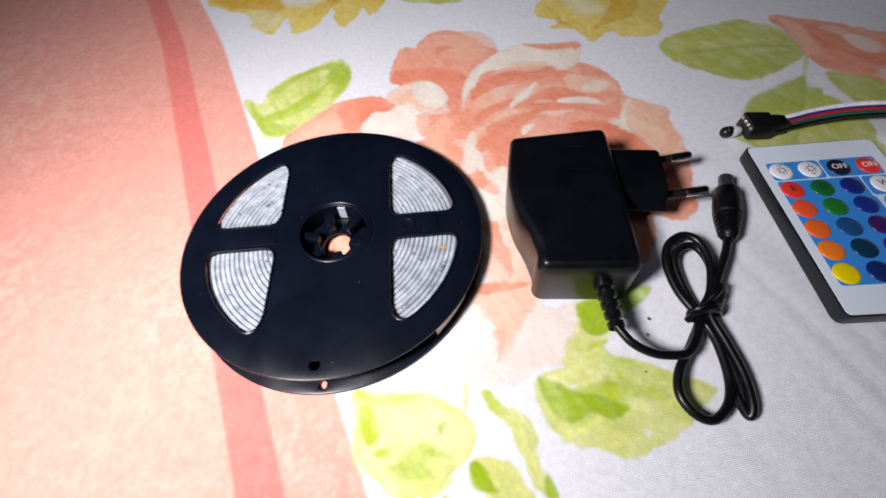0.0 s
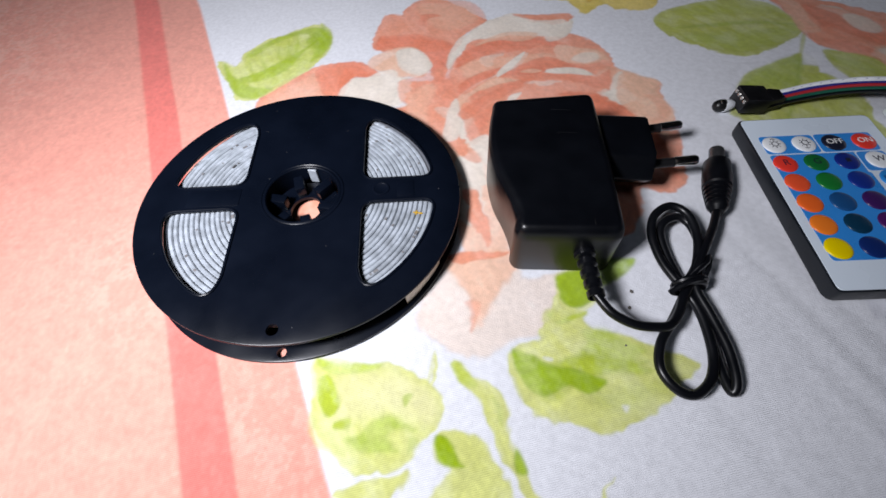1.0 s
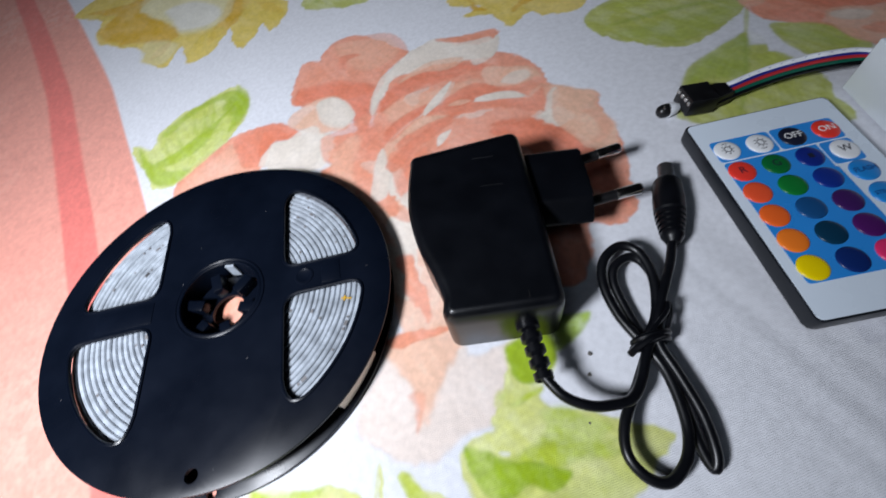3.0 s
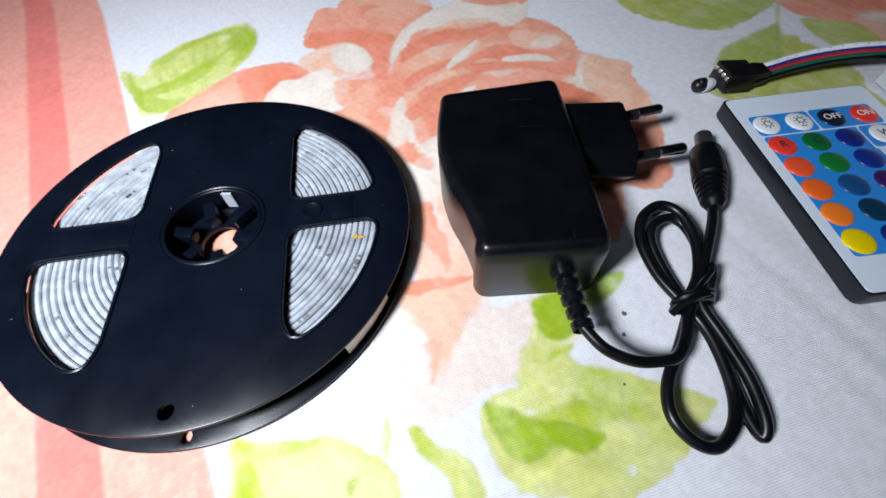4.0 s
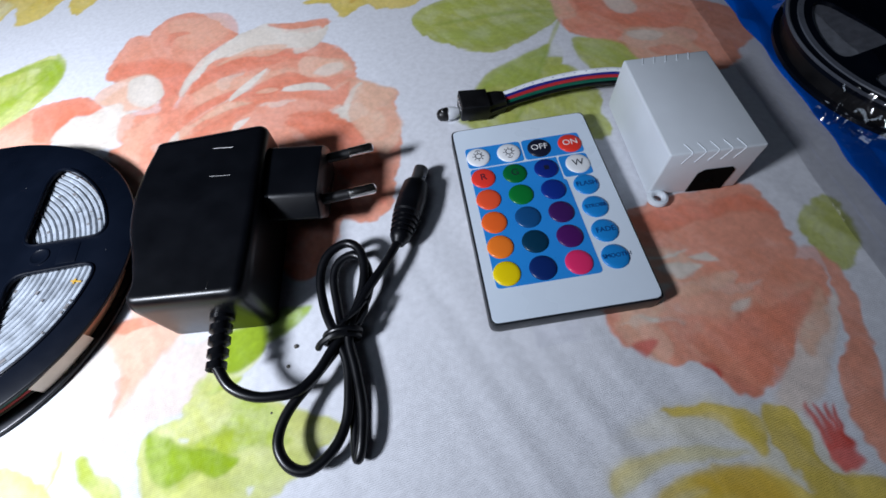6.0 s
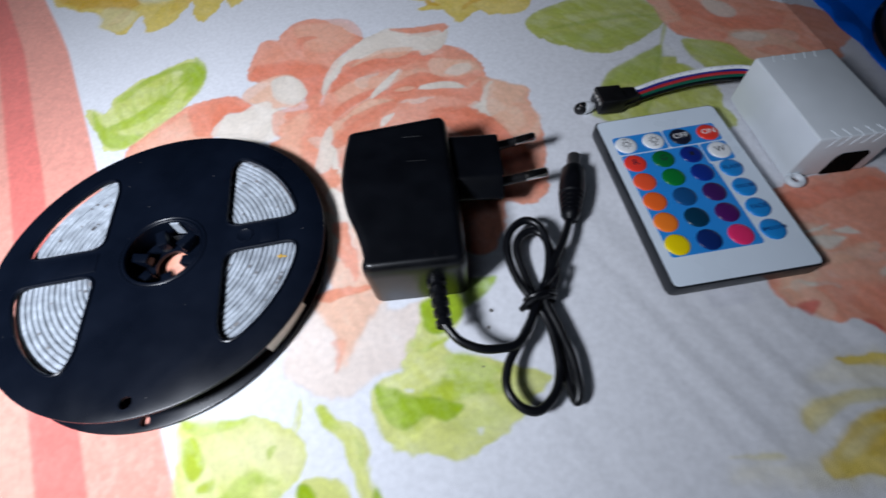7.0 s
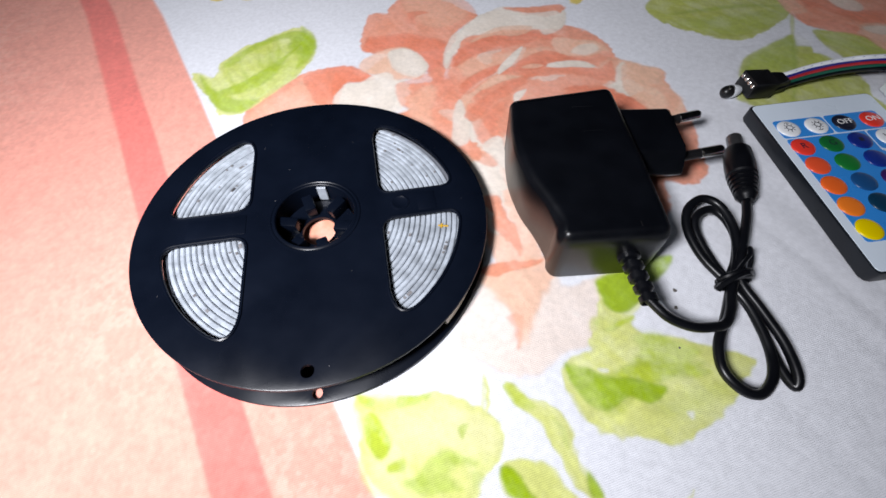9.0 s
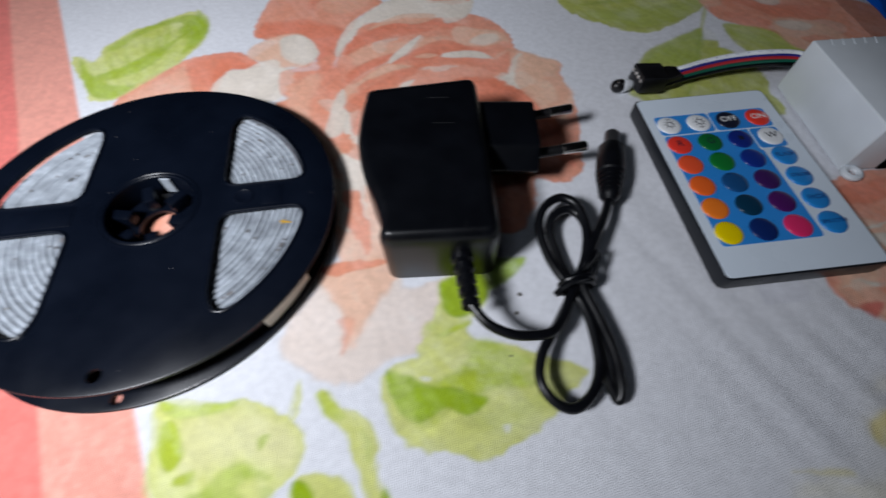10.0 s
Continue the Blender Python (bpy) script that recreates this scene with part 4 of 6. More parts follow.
cloth.wash("leaf", [(-213.0, 133.0), (-201.0, 128.0), (-202.0, 142.0), (-194.0, 151.0), (-186.0, 159.0), (-177.0, 167.0), (-166.0, 170.0), (-164.0, 174.0), (-156.0, 166.0), (-152.0, 154.0), (-152.0, 142.0), (-157.0, 131.0), (-164.0, 119.0), (-172.0, 109.0), (-181.0, 100.0), (-192.0, 102.0), (-204.0, 119.0)], 0.75, 0.5, 0.35)
cloth.wash("leafd", [(-200.0, 141.0), (-186.0, 159.0), (-165.0, 169.0), (-153.0, 157.0), (-153.0, 144.0), (-160.0, 133.0), (-159.0, 151.0), (-171.0, 162.0), (-186.0, 152.0), (-196.0, 138.0)], 0.78, 0.8, 0.35)
cloth.wash("leafm", [(-182.0, 143.0), (-171.0, 153.0), (-164.0, 150.0), (-164.0, 136.0), (-175.0, 132.0)], 0.44, 1.6, 0.35)
cloth.wash("leafd", [(-199.0, 116.0), (-188.0, 122.0), (-175.0, 134.0), (-168.0, 144.0), (-170.0, 129.0), (-176.0, 120.0), (-189.0, 114.0)], 0.78, 0.8, 0.35)
cloth.wash("leafd", [(-211.0, 131.0), (-200.0, 119.0), (-185.0, 110.0), (-174.0, 110.0), (-181.0, 101.0), (-192.0, 102.0), (-203.0, 116.0)], 0.85, 0.8, 0.35)
cloth.wash("pale", [(-175.0, 95.0), (-172.0, 107.0), (-160.0, 117.0), (-153.0, 125.0), (-148.0, 114.0), (-137.0, 105.0), (-157.0, 100.0)], 0.45, 1.2, 0.35)
cloth.wash("salmond", [(-154.0, 126.0), (-141.0, 134.0), (-129.0, 134.0), (-117.0, 123.0), (-126.0, 122.0), (-132.0, 117.0), (-134.0, 106.0), (-143.0, 105.0), (-149.0, 114.0)], 0.69, 0.5, 0.35)
cloth.wash("cream", [(-136.0, 105.0), (-132.0, 119.0), (-124.0, 121.0), (-112.0, 128.0), (-106.0, 121.0), (-106.0, 100.0), (-122.0, 104.0)], 0.85, 0.5, 0.35)
cloth.wash("cream", [(-111.0, 145.0), (-101.0, 148.0), (-93.0, 139.0), (-90.0, 128.0), (-98.0, 125.0), (-107.0, 134.0)], 0.85, 0.5, 0.35)
cloth.wash("pale", [(-94.0, 84.0), (-99.0, 100.0), (-92.0, 115.0), (-84.0, 113.0), (-87.0, 95.0), (-84.0, 83.0), (-88.0, 78.0)], 0.45, 1.2, 0.35)
cloth.wash("cream", [(-77.0, 79.0), (-76.0, 97.0), (-73.0, 105.0), (-69.0, 90.0), (-69.0, 78.0), (-74.0, 73.0)], 0.85, 0.5, 0.35)
cloth.wash("cream", [(-63.0, 73.0), (-55.0, 78.0), (-53.0, 58.0), (-59.0, 65.0)], 0.85, 0.5, 0.35)
cloth.wash("salmond", [(-70.0, 95.0), (-56.0, 111.0), (-42.0, 119.0), (-45.0, 111.0), (-56.0, 102.0), (-65.0, 90.0), (-69.0, 90.0)], 0.57, 0.5, 0.35)
cloth.wash("salmond", [(-73.0, 112.0), (-62.0, 121.0), (-52.0, 131.0), (-56.0, 122.0), (-68.0, 109.0)], 0.63, 0.5, 0.35)
cloth.wash("salmond", [(-76.0, 132.0), (-73.0, 136.0), (-72.0, 135.0), (-74.0, 131.0)], 0.92, 0.35, 0.1)
cloth.wash("salmon", [(122.0, 11.0), (133.0, 19.0), (155.0, 27.0), (178.0, 25.0), (167.0, 8.0), (155.0, -6.0), (144.0, -18.0), (133.0, -15.0), (118.0, -4.0)], 0.60, 0.6, 0.45)
cloth.wash("salmond", [(137.0, -0.0), (158.0, 8.0), (170.0, 12.0), (156.0, -6.0), (144.0, -17.0), (139.0, -13.0)], 0.57, 0.9, 0.45)
cloth.wash("pale", [(127.0, 14.0), (143.0, 19.0), (146.0, 16.0), (130.0, 11.0)], 0.70, 0.6, 0.45)
cloth.wash("cream", [(142.0, 7.0), (149.0, 9.0), (146.0, 5.0), (142.0, 5.0)], 0.80, 0.6, 0.45)
cloth.wash("pale", [(104.0, 3.0), (114.0, 4.0), (120.0, -4.0), (115.0, -10.0), (107.0, -4.0)], 0.60, 0.6, 0.45)
cloth.wash("red", [(108.0, -4.0), (116.0, -3.0), (111.0, -8.0)], 0.70, 0.5, 0.2)
cloth.wash("red", [(128.0, -11.0), (132.0, -13.0), (131.0, -15.0), (130.0, -13.0)], 0.70, 0.5, 0.2)
cloth.wash("white", [(120.0, -37.0), (130.0, -36.0), (126.0, -37.0), (110.0, -40.0), (103.0, -46.0), (101.0, -47.0), (109.0, -40.0)], 0.75, 0.8, 0.45)
cloth.wash("ycream", [(100.0, -50.0), (109.0, -45.0), (118.0, -43.0), (111.0, -47.0), (104.0, -52.0), (100.0, -52.0)], 0.60, 1.0, 0.45)
cloth.wash("leaf", [(-30.0, -14.0), (-26.0, -7.0), (-27.0, -2.0), (-26.0, 6.0), (-13.0, 8.0), (-11.0, 0.0), (-14.0, -7.0), (-22.0, -11.0)], 0.8, 0.5, 0.35)
cloth.wash("leafd", [(-26.0, 5.0), (-13.0, 8.0), (-11.0, -1.0), (-17.0, -7.0), (-23.0, -7.0), (-26.0, -2.0)], 0.95, 0.5, 0.35)
cloth.wash("leafd", [(-12.0, 12.0), (2.0, 14.0), (1.0, 10.0), (-4.0, 5.0), (-11.0, 2.0)], 0.9, 0.5, 0.35)
cloth.wash("leafd", [(-199.0, 115.0), (-184.0, 126.0), (-169.0, 144.0), (-157.0, 164.0), (-168.0, 141.0), (-183.0, 123.0)], 0.9, 0.35, 0.15)
cloth.wash("leafd", [(-190.0, 121.0), (-193.0, 127.0), (-197.0, 134.0), (-193.0, 128.0), (-189.0, 122.0)], 0.6, 1.1, 0.5)
cloth.wash("leafd", [(-185.0, 126.0), (-189.0, 135.0), (-193.0, 144.0), (-188.0, 135.0), (-183.0, 127.0)], 0.6, 1.1, 0.5)
cloth.wash("leafd", [(-178.0, 133.0), (-182.0, 142.0), (-185.0, 152.0), (-181.0, 142.0), (-177.0, 133.0)], 0.6, 1.1, 0.5)
cloth.wash("leafd", [(-172.0, 142.0), (-174.0, 152.0), (-175.0, 161.0), (-172.0, 152.0), (-170.0, 142.0)], 0.6, 1.1, 0.5)
cloth.wash("leafd", [(-165.0, 153.0), (-165.0, 160.0), (-165.0, 167.0), (-164.0, 159.0), (-163.0, 152.0)], 0.6, 1.1, 0.5)
cloth.wash("leafd", [(-185.0, 125.0), (-181.0, 122.0), (-176.0, 118.0), (-181.0, 120.0), (-185.0, 123.0)], 0.6, 1.1, 0.5)
cloth.wash("leafd", [(-179.0, 132.0), (-174.0, 128.0), (-169.0, 124.0), (-174.0, 126.0), (-179.0, 129.0)], 0.6, 1.1, 0.5)
cloth.wash("leafd", [(-173.0, 140.0), (-167.0, 137.0), (-162.0, 135.0), (-167.0, 136.0), (-172.0, 137.0)], 0.6, 1.1, 0.5)
cloth.wash("leafd", [(-165.0, 151.0), (-160.0, 149.0), (-155.0, 147.0), (-160.0, 147.0), (-165.0, 148.0)], 0.6, 1.1, 0.5)
cloth.wash("leafd", [(-175.0, 137.0), (-171.0, 133.0), (-166.0, 129.0), (-171.0, 131.0), (-175.0, 134.0)], 0.6, 1.1, 0.5)
cloth.wash("leafd", [(-181.0, 130.0), (-177.0, 126.0), (-174.0, 122.0), (-178.0, 124.0), (-181.0, 128.0)], 0.6, 1.1, 0.5)
cloth.wash("leafd", [(-175.0, 138.0), (-177.0, 146.0), (-179.0, 153.0), (-176.0, 146.0), (-174.0, 139.0)], 0.6, 1.1, 0.5)
cloth.wash("leafm", [(-209.0, 128.0), (-199.0, 128.0), (-200.0, 140.0), (-185.0, 158.0), (-165.0, 168.0), (-154.0, 160.0), (-153.0, 142.0), (-164.0, 120.0), (-173.0, 110.0), (-181.0, 101.0), (-192.0, 104.0), (-203.0, 118.0)], 0.45, 1.6, 0.5)
cloth.wash("leafd", [(-168.0, 155.0), (-163.0, 167.0), (-163.0, 172.0), (-156.0, 165.0), (-153.0, 154.0), (-154.0, 144.0), (-159.0, 141.0), (-162.0, 149.0)], 0.7, 1.0, 0.4)
cloth.wash("white", [(68.0, 135.0), (86.0, 141.0), (104.0, 149.0), (115.0, 149.0), (114.0, 137.0), (102.0, 138.0), (84.0, 134.0), (65.0, 116.0)], 0.9, 0.6, 0.35)
cloth.wash("olive", [(36.0, 181.0), (55.0, 196.0), (79.0, 202.0), (100.0, 200.0), (111.0, 187.0), (114.0, 174.0), (108.0, 165.0), (91.0, 153.0), (72.0, 149.0), (56.0, 154.0), (43.0, 166.0)], 0.9, 0.6, 0.35)
cloth.wash("olived", [(49.0, 163.0), (70.0, 168.0), (94.0, 171.0), (112.0, 173.0), (100.0, 158.0), (83.0, 151.0), (66.0, 152.0)], 0.35, 2.5, 0.35)
cloth.wash("olived", [(45.0, 171.0), (67.0, 176.0), (92.0, 179.0), (114.0, 175.0), (91.0, 176.0), (66.0, 173.0)], 0.5, 0.8, 0.2)
cloth.wash("leafm", [(54.0, 193.0), (78.0, 200.0), (99.0, 198.0), (105.0, 191.0), (80.0, 186.0), (58.0, 183.0)], 0.3, 2.5, 0.35)
cloth.wash("olive", [(105.0, 148.0), (102.0, 135.0), (114.0, 129.0), (119.0, 108.0), (114.0, 95.0), (106.0, 93.0), (82.0, 94.0), (66.0, 93.0), (62.0, 100.0), (65.0, 116.0), (73.0, 130.0), (88.0, 139.0)], 0.9, 0.6, 0.35)
cloth.wash("olived", [(104.0, 147.0), (100.0, 131.0), (92.0, 118.0), (79.0, 120.0), (68.0, 118.0), (74.0, 129.0), (87.0, 138.0)], 0.5, 1.2, 0.35)
cloth.wash("olived", [(104.0, 146.0), (93.0, 115.0), (83.0, 96.0), (82.0, 96.0), (92.0, 117.0), (101.0, 140.0)], 0.5, 0.8, 0.2)
cloth.wash("leafm", [(103.0, 131.0), (113.0, 127.0), (117.0, 110.0), (109.0, 111.0), (101.0, 120.0)], 0.3, 2.0, 0.35)
cloth.wash("olive", [(117.0, 151.0), (127.0, 150.0), (140.0, 146.0), (144.0, 136.0), (149.0, 125.0), (138.0, 123.0), (123.0, 126.0), (117.0, 137.0)], 0.9, 0.6, 0.35)
cloth.wash("olived", [(117.0, 145.0), (130.0, 142.0), (142.0, 131.0), (144.0, 126.0), (135.0, 130.0), (124.0, 136.0)], 0.35, 1.6, 0.35)
cloth.wash("olive", [(111.0, 165.0), (113.0, 165.0), (105.0, 146.0), (104.0, 147.0)], 0.7, 0.5, 0.1)
cloth.wash("salmon", [(110.0, 205.0), (179.0, 169.0), (181.0, 154.0), (176.0, 123.0), (166.0, 121.0), (145.0, 131.0), (138.0, 145.0), (118.0, 155.0), (112.0, 168.0), (111.0, 185.0)], 0.7, 0.6, 0.35)
cloth.wash("pale", [(110.0, 205.0), (120.0, 199.0), (121.0, 180.0), (122.0, 169.0), (112.0, 169.0), (111.0, 184.0)], 0.6, 0.6, 0.35)
cloth.wash("salmond", [(113.0, 171.0), (129.0, 172.0), (146.0, 157.0), (167.0, 154.0), (176.0, 164.0), (160.0, 167.0), (142.0, 172.0), (135.0, 188.0), (121.0, 197.0), (124.0, 175.0)], 0.7, 0.6, 0.35)
cloth.wash("pale", [(143.0, 155.0), (163.0, 152.0), (171.0, 142.0), (175.0, 131.0), (174.0, 121.0), (158.0, 124.0), (143.0, 133.0)], 0.7, 0.6, 0.35)
cloth.wash("cream", [(144.0, 153.0), (153.0, 153.0), (161.0, 149.0), (154.0, 144.0), (145.0, 148.0)], 0.7, 0.6, 0.35)
cloth.wash("cream", [(139.0, 186.0), (149.0, 184.0), (154.0, 174.0), (149.0, 167.0), (140.0, 173.0)], 0.7, 0.6, 0.35)
cloth.wash("salmond", [(151.0, 139.0), (163.0, 140.0), (171.0, 131.0), (161.0, 131.0), (153.0, 134.0)], 0.5, 0.6, 0.35)
cloth.wash("salmond", [(121.0, 162.0), (134.0, 159.0), (141.0, 150.0), (130.0, 151.0), (122.0, 156.0)], 0.45, 0.6, 0.35)
cloth.wash("green", [(-221.0, 333.0), (-225.0, 370.0), (-216.0, 347.0), (-213.0, 366.0), (-205.0, 340.0), (-187.0, 351.0), (-188.0, 332.0), (-153.0, 317.0), (-173.0, 309.0), (-195.0, 316.0), (-208.0, 325.0)], 0.7, 0.8, 0.25)
cloth.wash("leafm", [(-206.0, 332.0), (-186.0, 337.0), (-173.0, 342.0), (-180.0, 324.0), (-154.0, 307.0), (-181.0, 310.0)], 0.6, 1.0, 0.25)
cloth.wash("ycream", [(-275.0, 300.0), (-264.0, 321.0), (-234.0, 332.0), (-203.0, 320.0), (-192.0, 289.0), (-190.0, 256.0), (-200.0, 245.0), (-221.0, 245.0), (-243.0, 264.0), (-266.0, 284.0)], 0.6, 1.4, 0.35)
cloth.wash("white", [(-247.0, 279.0), (-229.0, 286.0), (-206.0, 274.0), (-197.0, 259.0), (-206.0, 247.0), (-225.0, 248.0), (-236.0, 263.0)], 0.6, 1.6, 0.35)
cloth.wash("ydark", [(-203.0, 317.0), (-191.0, 309.0), (-178.0, 274.0), (-183.0, 253.0), (-188.0, 249.0), (-191.0, 279.0)], 0.6, 1.0, 0.35)
cloth.wash("ydark", [(-294.0, 256.0), (-273.0, 276.0), (-234.0, 256.0), (-224.0, 237.0), (-252.0, 241.0), (-272.0, 245.0)], 0.5, 1.2, 0.35)
cloth.wash("ycream", [(-243.0, 217.0), (-248.0, 240.0), (-228.0, 235.0), (-219.0, 226.0), (-226.0, 209.0)], 0.6, 1.2, 0.35)
cloth.wash("yellow", [(-208.0, 207.0), (-206.0, 235.0), (-190.0, 241.0), (-189.0, 222.0), (-197.0, 208.0)], 0.7, 0.8, 0.35)
cloth.wash("yellow", [(-182.0, 280.0), (-162.0, 271.0), (-148.0, 254.0), (-147.0, 237.0), (-159.0, 237.0), (-172.0, 242.0), (-182.0, 262.0)], 0.6, 0.9, 0.35)
cloth.finish()


# ---------------------------------------------------------------- reel of light strip
def reel_window(sx, sy, r=54.4):
    """One of the four openings of a flange."""
    u, v, c, w = 24.0, 6.0, 6.0, 12.0
    a0, a1 = math.asin(v / r), math.acos(u / r)
    d = c / r
    pts = []

    def corner(p, q, w):
        for k in range(7):
            t = k / 6
            pts.append(tuple(p[i] * (1 - t) ** 2 + 2 * q[i] * t * (1 - t) + w[i] * t * t for i in (0, 1)))

    corner((u, v + c), (u, v), (u + c, v))
    corner((r * math.cos(a0) - c, v), (r * math.cos(a0), v), (r * math.cos(a0 + d), r * math.sin(a0 + d)))
    pts.extend((r * math.cos(a), r * math.sin(a)) for a in (a0 + d + (a1 - a0 - d - w / r) * k / 10 for k in range(1, 10)))
    corner((r * math.cos(a1 - w / r), r * math.sin(a1 - w / r)), (u + 1.5, r * math.sin(a1)), (u, r * math.sin(a1) - w))
    return [(sx * x, sy * y) for x, y in pts]


def led_strip_reel():
    t = thing("led_strip_reel", -129.0, 26.1, 0.2, 10, "black plastic reel wound with milky white light strip", "reel")
    R = 64.4
    # the upper flange sits a little askew on the wound strip
    flex = Matrix.Translation((0.45, 2.56, 10.3)) @ Matrix.Rotation(radians(10), 4, "Z").inverted() @ Matrix.Rotation(FLEX_X, 4, "X") @ Matrix.Rotation(FLEX_Y, 4, "Y") @ Matrix.Rotation(radians(10), 4, "Z") @ Matrix.Translation((0, 0, -11.8))
    small = circle(2.1, 20, -2.7, -58.9)
    windows = [reel_window(sx, sy) for sx in (-1, 1) for sy in (-1, 1)]
    for name, z0, z1 in (("lower_flange", 0.0, 1.4), ("upper_flange", 10.4, 11.8)):
        bm = blank()
        plate(bm, circle(R if z1 > 5 else R - 0.4, 128), [circle(15.6, 48), small if z1 > 5 else circle(1.7, 20, -2.4, -60.6), *(windows if z1 > 5 else [reel_window(sx, sy, 47.0) for sx in (-1, 1) for sy in (-1, 1)])], z0, z1)
        rim = [e for e in bm.edges if all(v.co.xy.length > R - 1.4 for v in e.verts) and abs(e.verts[0].co.z - e.verts[1].co.z) < 0.1]
        bmesh.ops.bevel(bm, geom=rim, offset=0.45, segments=2, profile=0.5, affect="EDGES")
        if z1 > 5:
            bmesh.ops.transform(bm, matrix=flex, verts=bm.verts)
        fl = part(name, bm, BLACK_REEL, t)
        if z1 > 5:
            # raised lip round each opening
            for w in windows:
                bm = blank()
                ring = [Vector((x, y, z1 + 0.02)) for x, y in w]
                ring = ring + ring[:2]
                tube(bm, ring, 0.62, 8, caps=False)
                bmesh.ops.transform(bm, matrix=flex, verts=bm.verts)
                part("window_lip", bm, BLACK_REEL, fl)
            bm = blank()
            lathe(bm, [(3.6, 11.8), (3.5, 12.1), (2.9, 12.15), (2.6, 11.95), (0, 11.88)], 24, flex @ Matrix.Translation((32, 0.5, 0)))
            part("mould_mark", bm, BLACK_REEL, fl)
            for x0, x1 in ((-46.0, -25.0), (38.6, 45.6)):
                bm = blank()
                block(bm, x0, x1, -4.3, 4.3, z1 - 0.3, z1 + 0.22, 0.18, 2, flex)
                part("spoke_panel", bm, BLACK_REEL, fl)
    bm = blank()
    lathe(bm, [(15.7, 0.6), (15.7, 11.5), (17.0, 11.75), (16.8, 12.15), (16.2, 12.2), (15.9, 11.95), (15.4, 12.25), (14.8, 12.3), (14.5, 12.0), (14.4, 11.0), (14.4, 2.6), (15.7, 2.6)], 64, flex)
    hub = part("hub", bm, BLACK_REEL, t)
    bm = blank()
    plate(bm, circle(14.5, 48), [circle(6.4, 32)], 2.0, 3.4)
    part("spindle_plate", bm, BLACK_REEL, hub)
    for k in range(6):
        bm = blank()
        m = Matrix.Rotation(math.tau * k / 6 + 0.25 + math.pi / 6, 4, "Z")
        block(bm, 7.2, 14.5, -2.0, 2.0, 3.3, 8.6, 0.4, 2, m)
        part("rib", bm, BLACK_REEL, hub)
    bm = blank()
    block(bm, -1.7, 1.9, 13.3, 14.2, 4.5, 11.6, 0.2, 1, flex @ Matrix.Rotation(radians(-9), 4, "Z"))
    part("strip_end", bm, SILICONE, t, "loose white end of the strip inside the hub")
    # the wound strip: one long spiral, standing on edge
    turns, r0, r1 = 17, 21.0, 54.6
    n = turns * 96
    coil = flex @ Matrix.Translation((-0.2, -0.2, 0))
    bm = blank()
    rows = []
    rng = random.Random(4)
    drift = [rng.uniform(-0.2, 0.2) for _ in range(turns * 6 + 2)]
    for i in range(n + 1):
        f = i / n
        a = math.tau * turns * f
        pitch = (r1 - r0) / turns
        r = r0 + (r1 - r0) * f
        k = f * turns * 6
        z = 9.9 + drift[int(k)] * (1 - k % 1) + drift[int(k) + 1] * (k % 1)
        row = []
        for dr, dz in ((-0.44, 5.2), (-0.44, z - 0.4), (-0.25, z), (0.25, z), (0.44, z - 0.4), (0.44, 5.2)):
            row.append(bm.verts.new(((r + dr * pitch) * math.cos(a), (r + dr * pitch) * math.sin(a), dz)))
        rows.append(row)
    for a, b in zip(rows, rows[1:]):
        for k in range(5):
            bm.faces.new((a[k], a[k + 1], b[k + 1], b[k]))
    bmesh.ops.transform(bm, matrix=coil, verts=bm.verts)
    strip = part("light_strip", bm, SILICONE, t, "milky silicone-coated light strip wound in a spiral")
    bm = blank()
    lathe(bm, [(r0 - 1, 5.2), (r0 - 1, 8.9), (r1 + 0.6, 8.9), (r1 + 0.6, 5.2)], 96, coil)
    part("strip_backing", bm, STRIP_SEAM, strip)
    bm = blank()
    for k in range(95):
        f = rng.random()
        a = math.tau * turns * f
        r = r0 + (r1 - r0) * f
        m = Matrix.Rotation(a, 4, "Z") @ Matrix.Translation((r, 0, 9.9))
        s = rng.uniform(0.3, 0.9)
        block(bm, -0.45, 0.45, -0.75 * s, 0.75 * s, -0.4, 0.2, 0, 1, coil @ m)
        if k % 5 == 0:
            block(bm, -0.55, 0.6, 1.2, 3.2, -0.4, 0.16, 0, 1, coil @ m)
    tagged(part("strip_component", bm, STRIP_DARK, strip), "tiny dark parts sealed along the strip edge", kind="stuff")
    bm = blank()
    m = coil @ Matrix.Rotation(radians(-14), 4, "Z")
    block(bm, 46.4, 50.2, -0.25, 0.25, 9.9, 10.3, 0, 1, m)
    block(bm, 47.4, 48.0, -0.9, 0.9, 9.9, 10.35, 0, 1, m)
    part("yellow_mark", bm, YELLOW_INK, strip, "small yellow mark")

    bm = blank()
    for k in range(15):
        a, r = rng.uniform(0, math.tau), rng.uniform(17, 60)
        x, y = r * math.cos(a), r * math.sin(a)
        if abs(x) > 21 and r < 54 and abs(y) > 4:
            continue
        block(bm, -0.14, 0.14, -0.08, 0.08, 0.0, 0.05, 0, 1, flex @ Matrix.Translation((x, y, 11.8)) @ Matrix.Rotation(a * 3, 4, "Z"))
    tagged(part("dust", bm, STRIP_DARK, t), "tiny pale dust specks on the flange", kind="stuff")

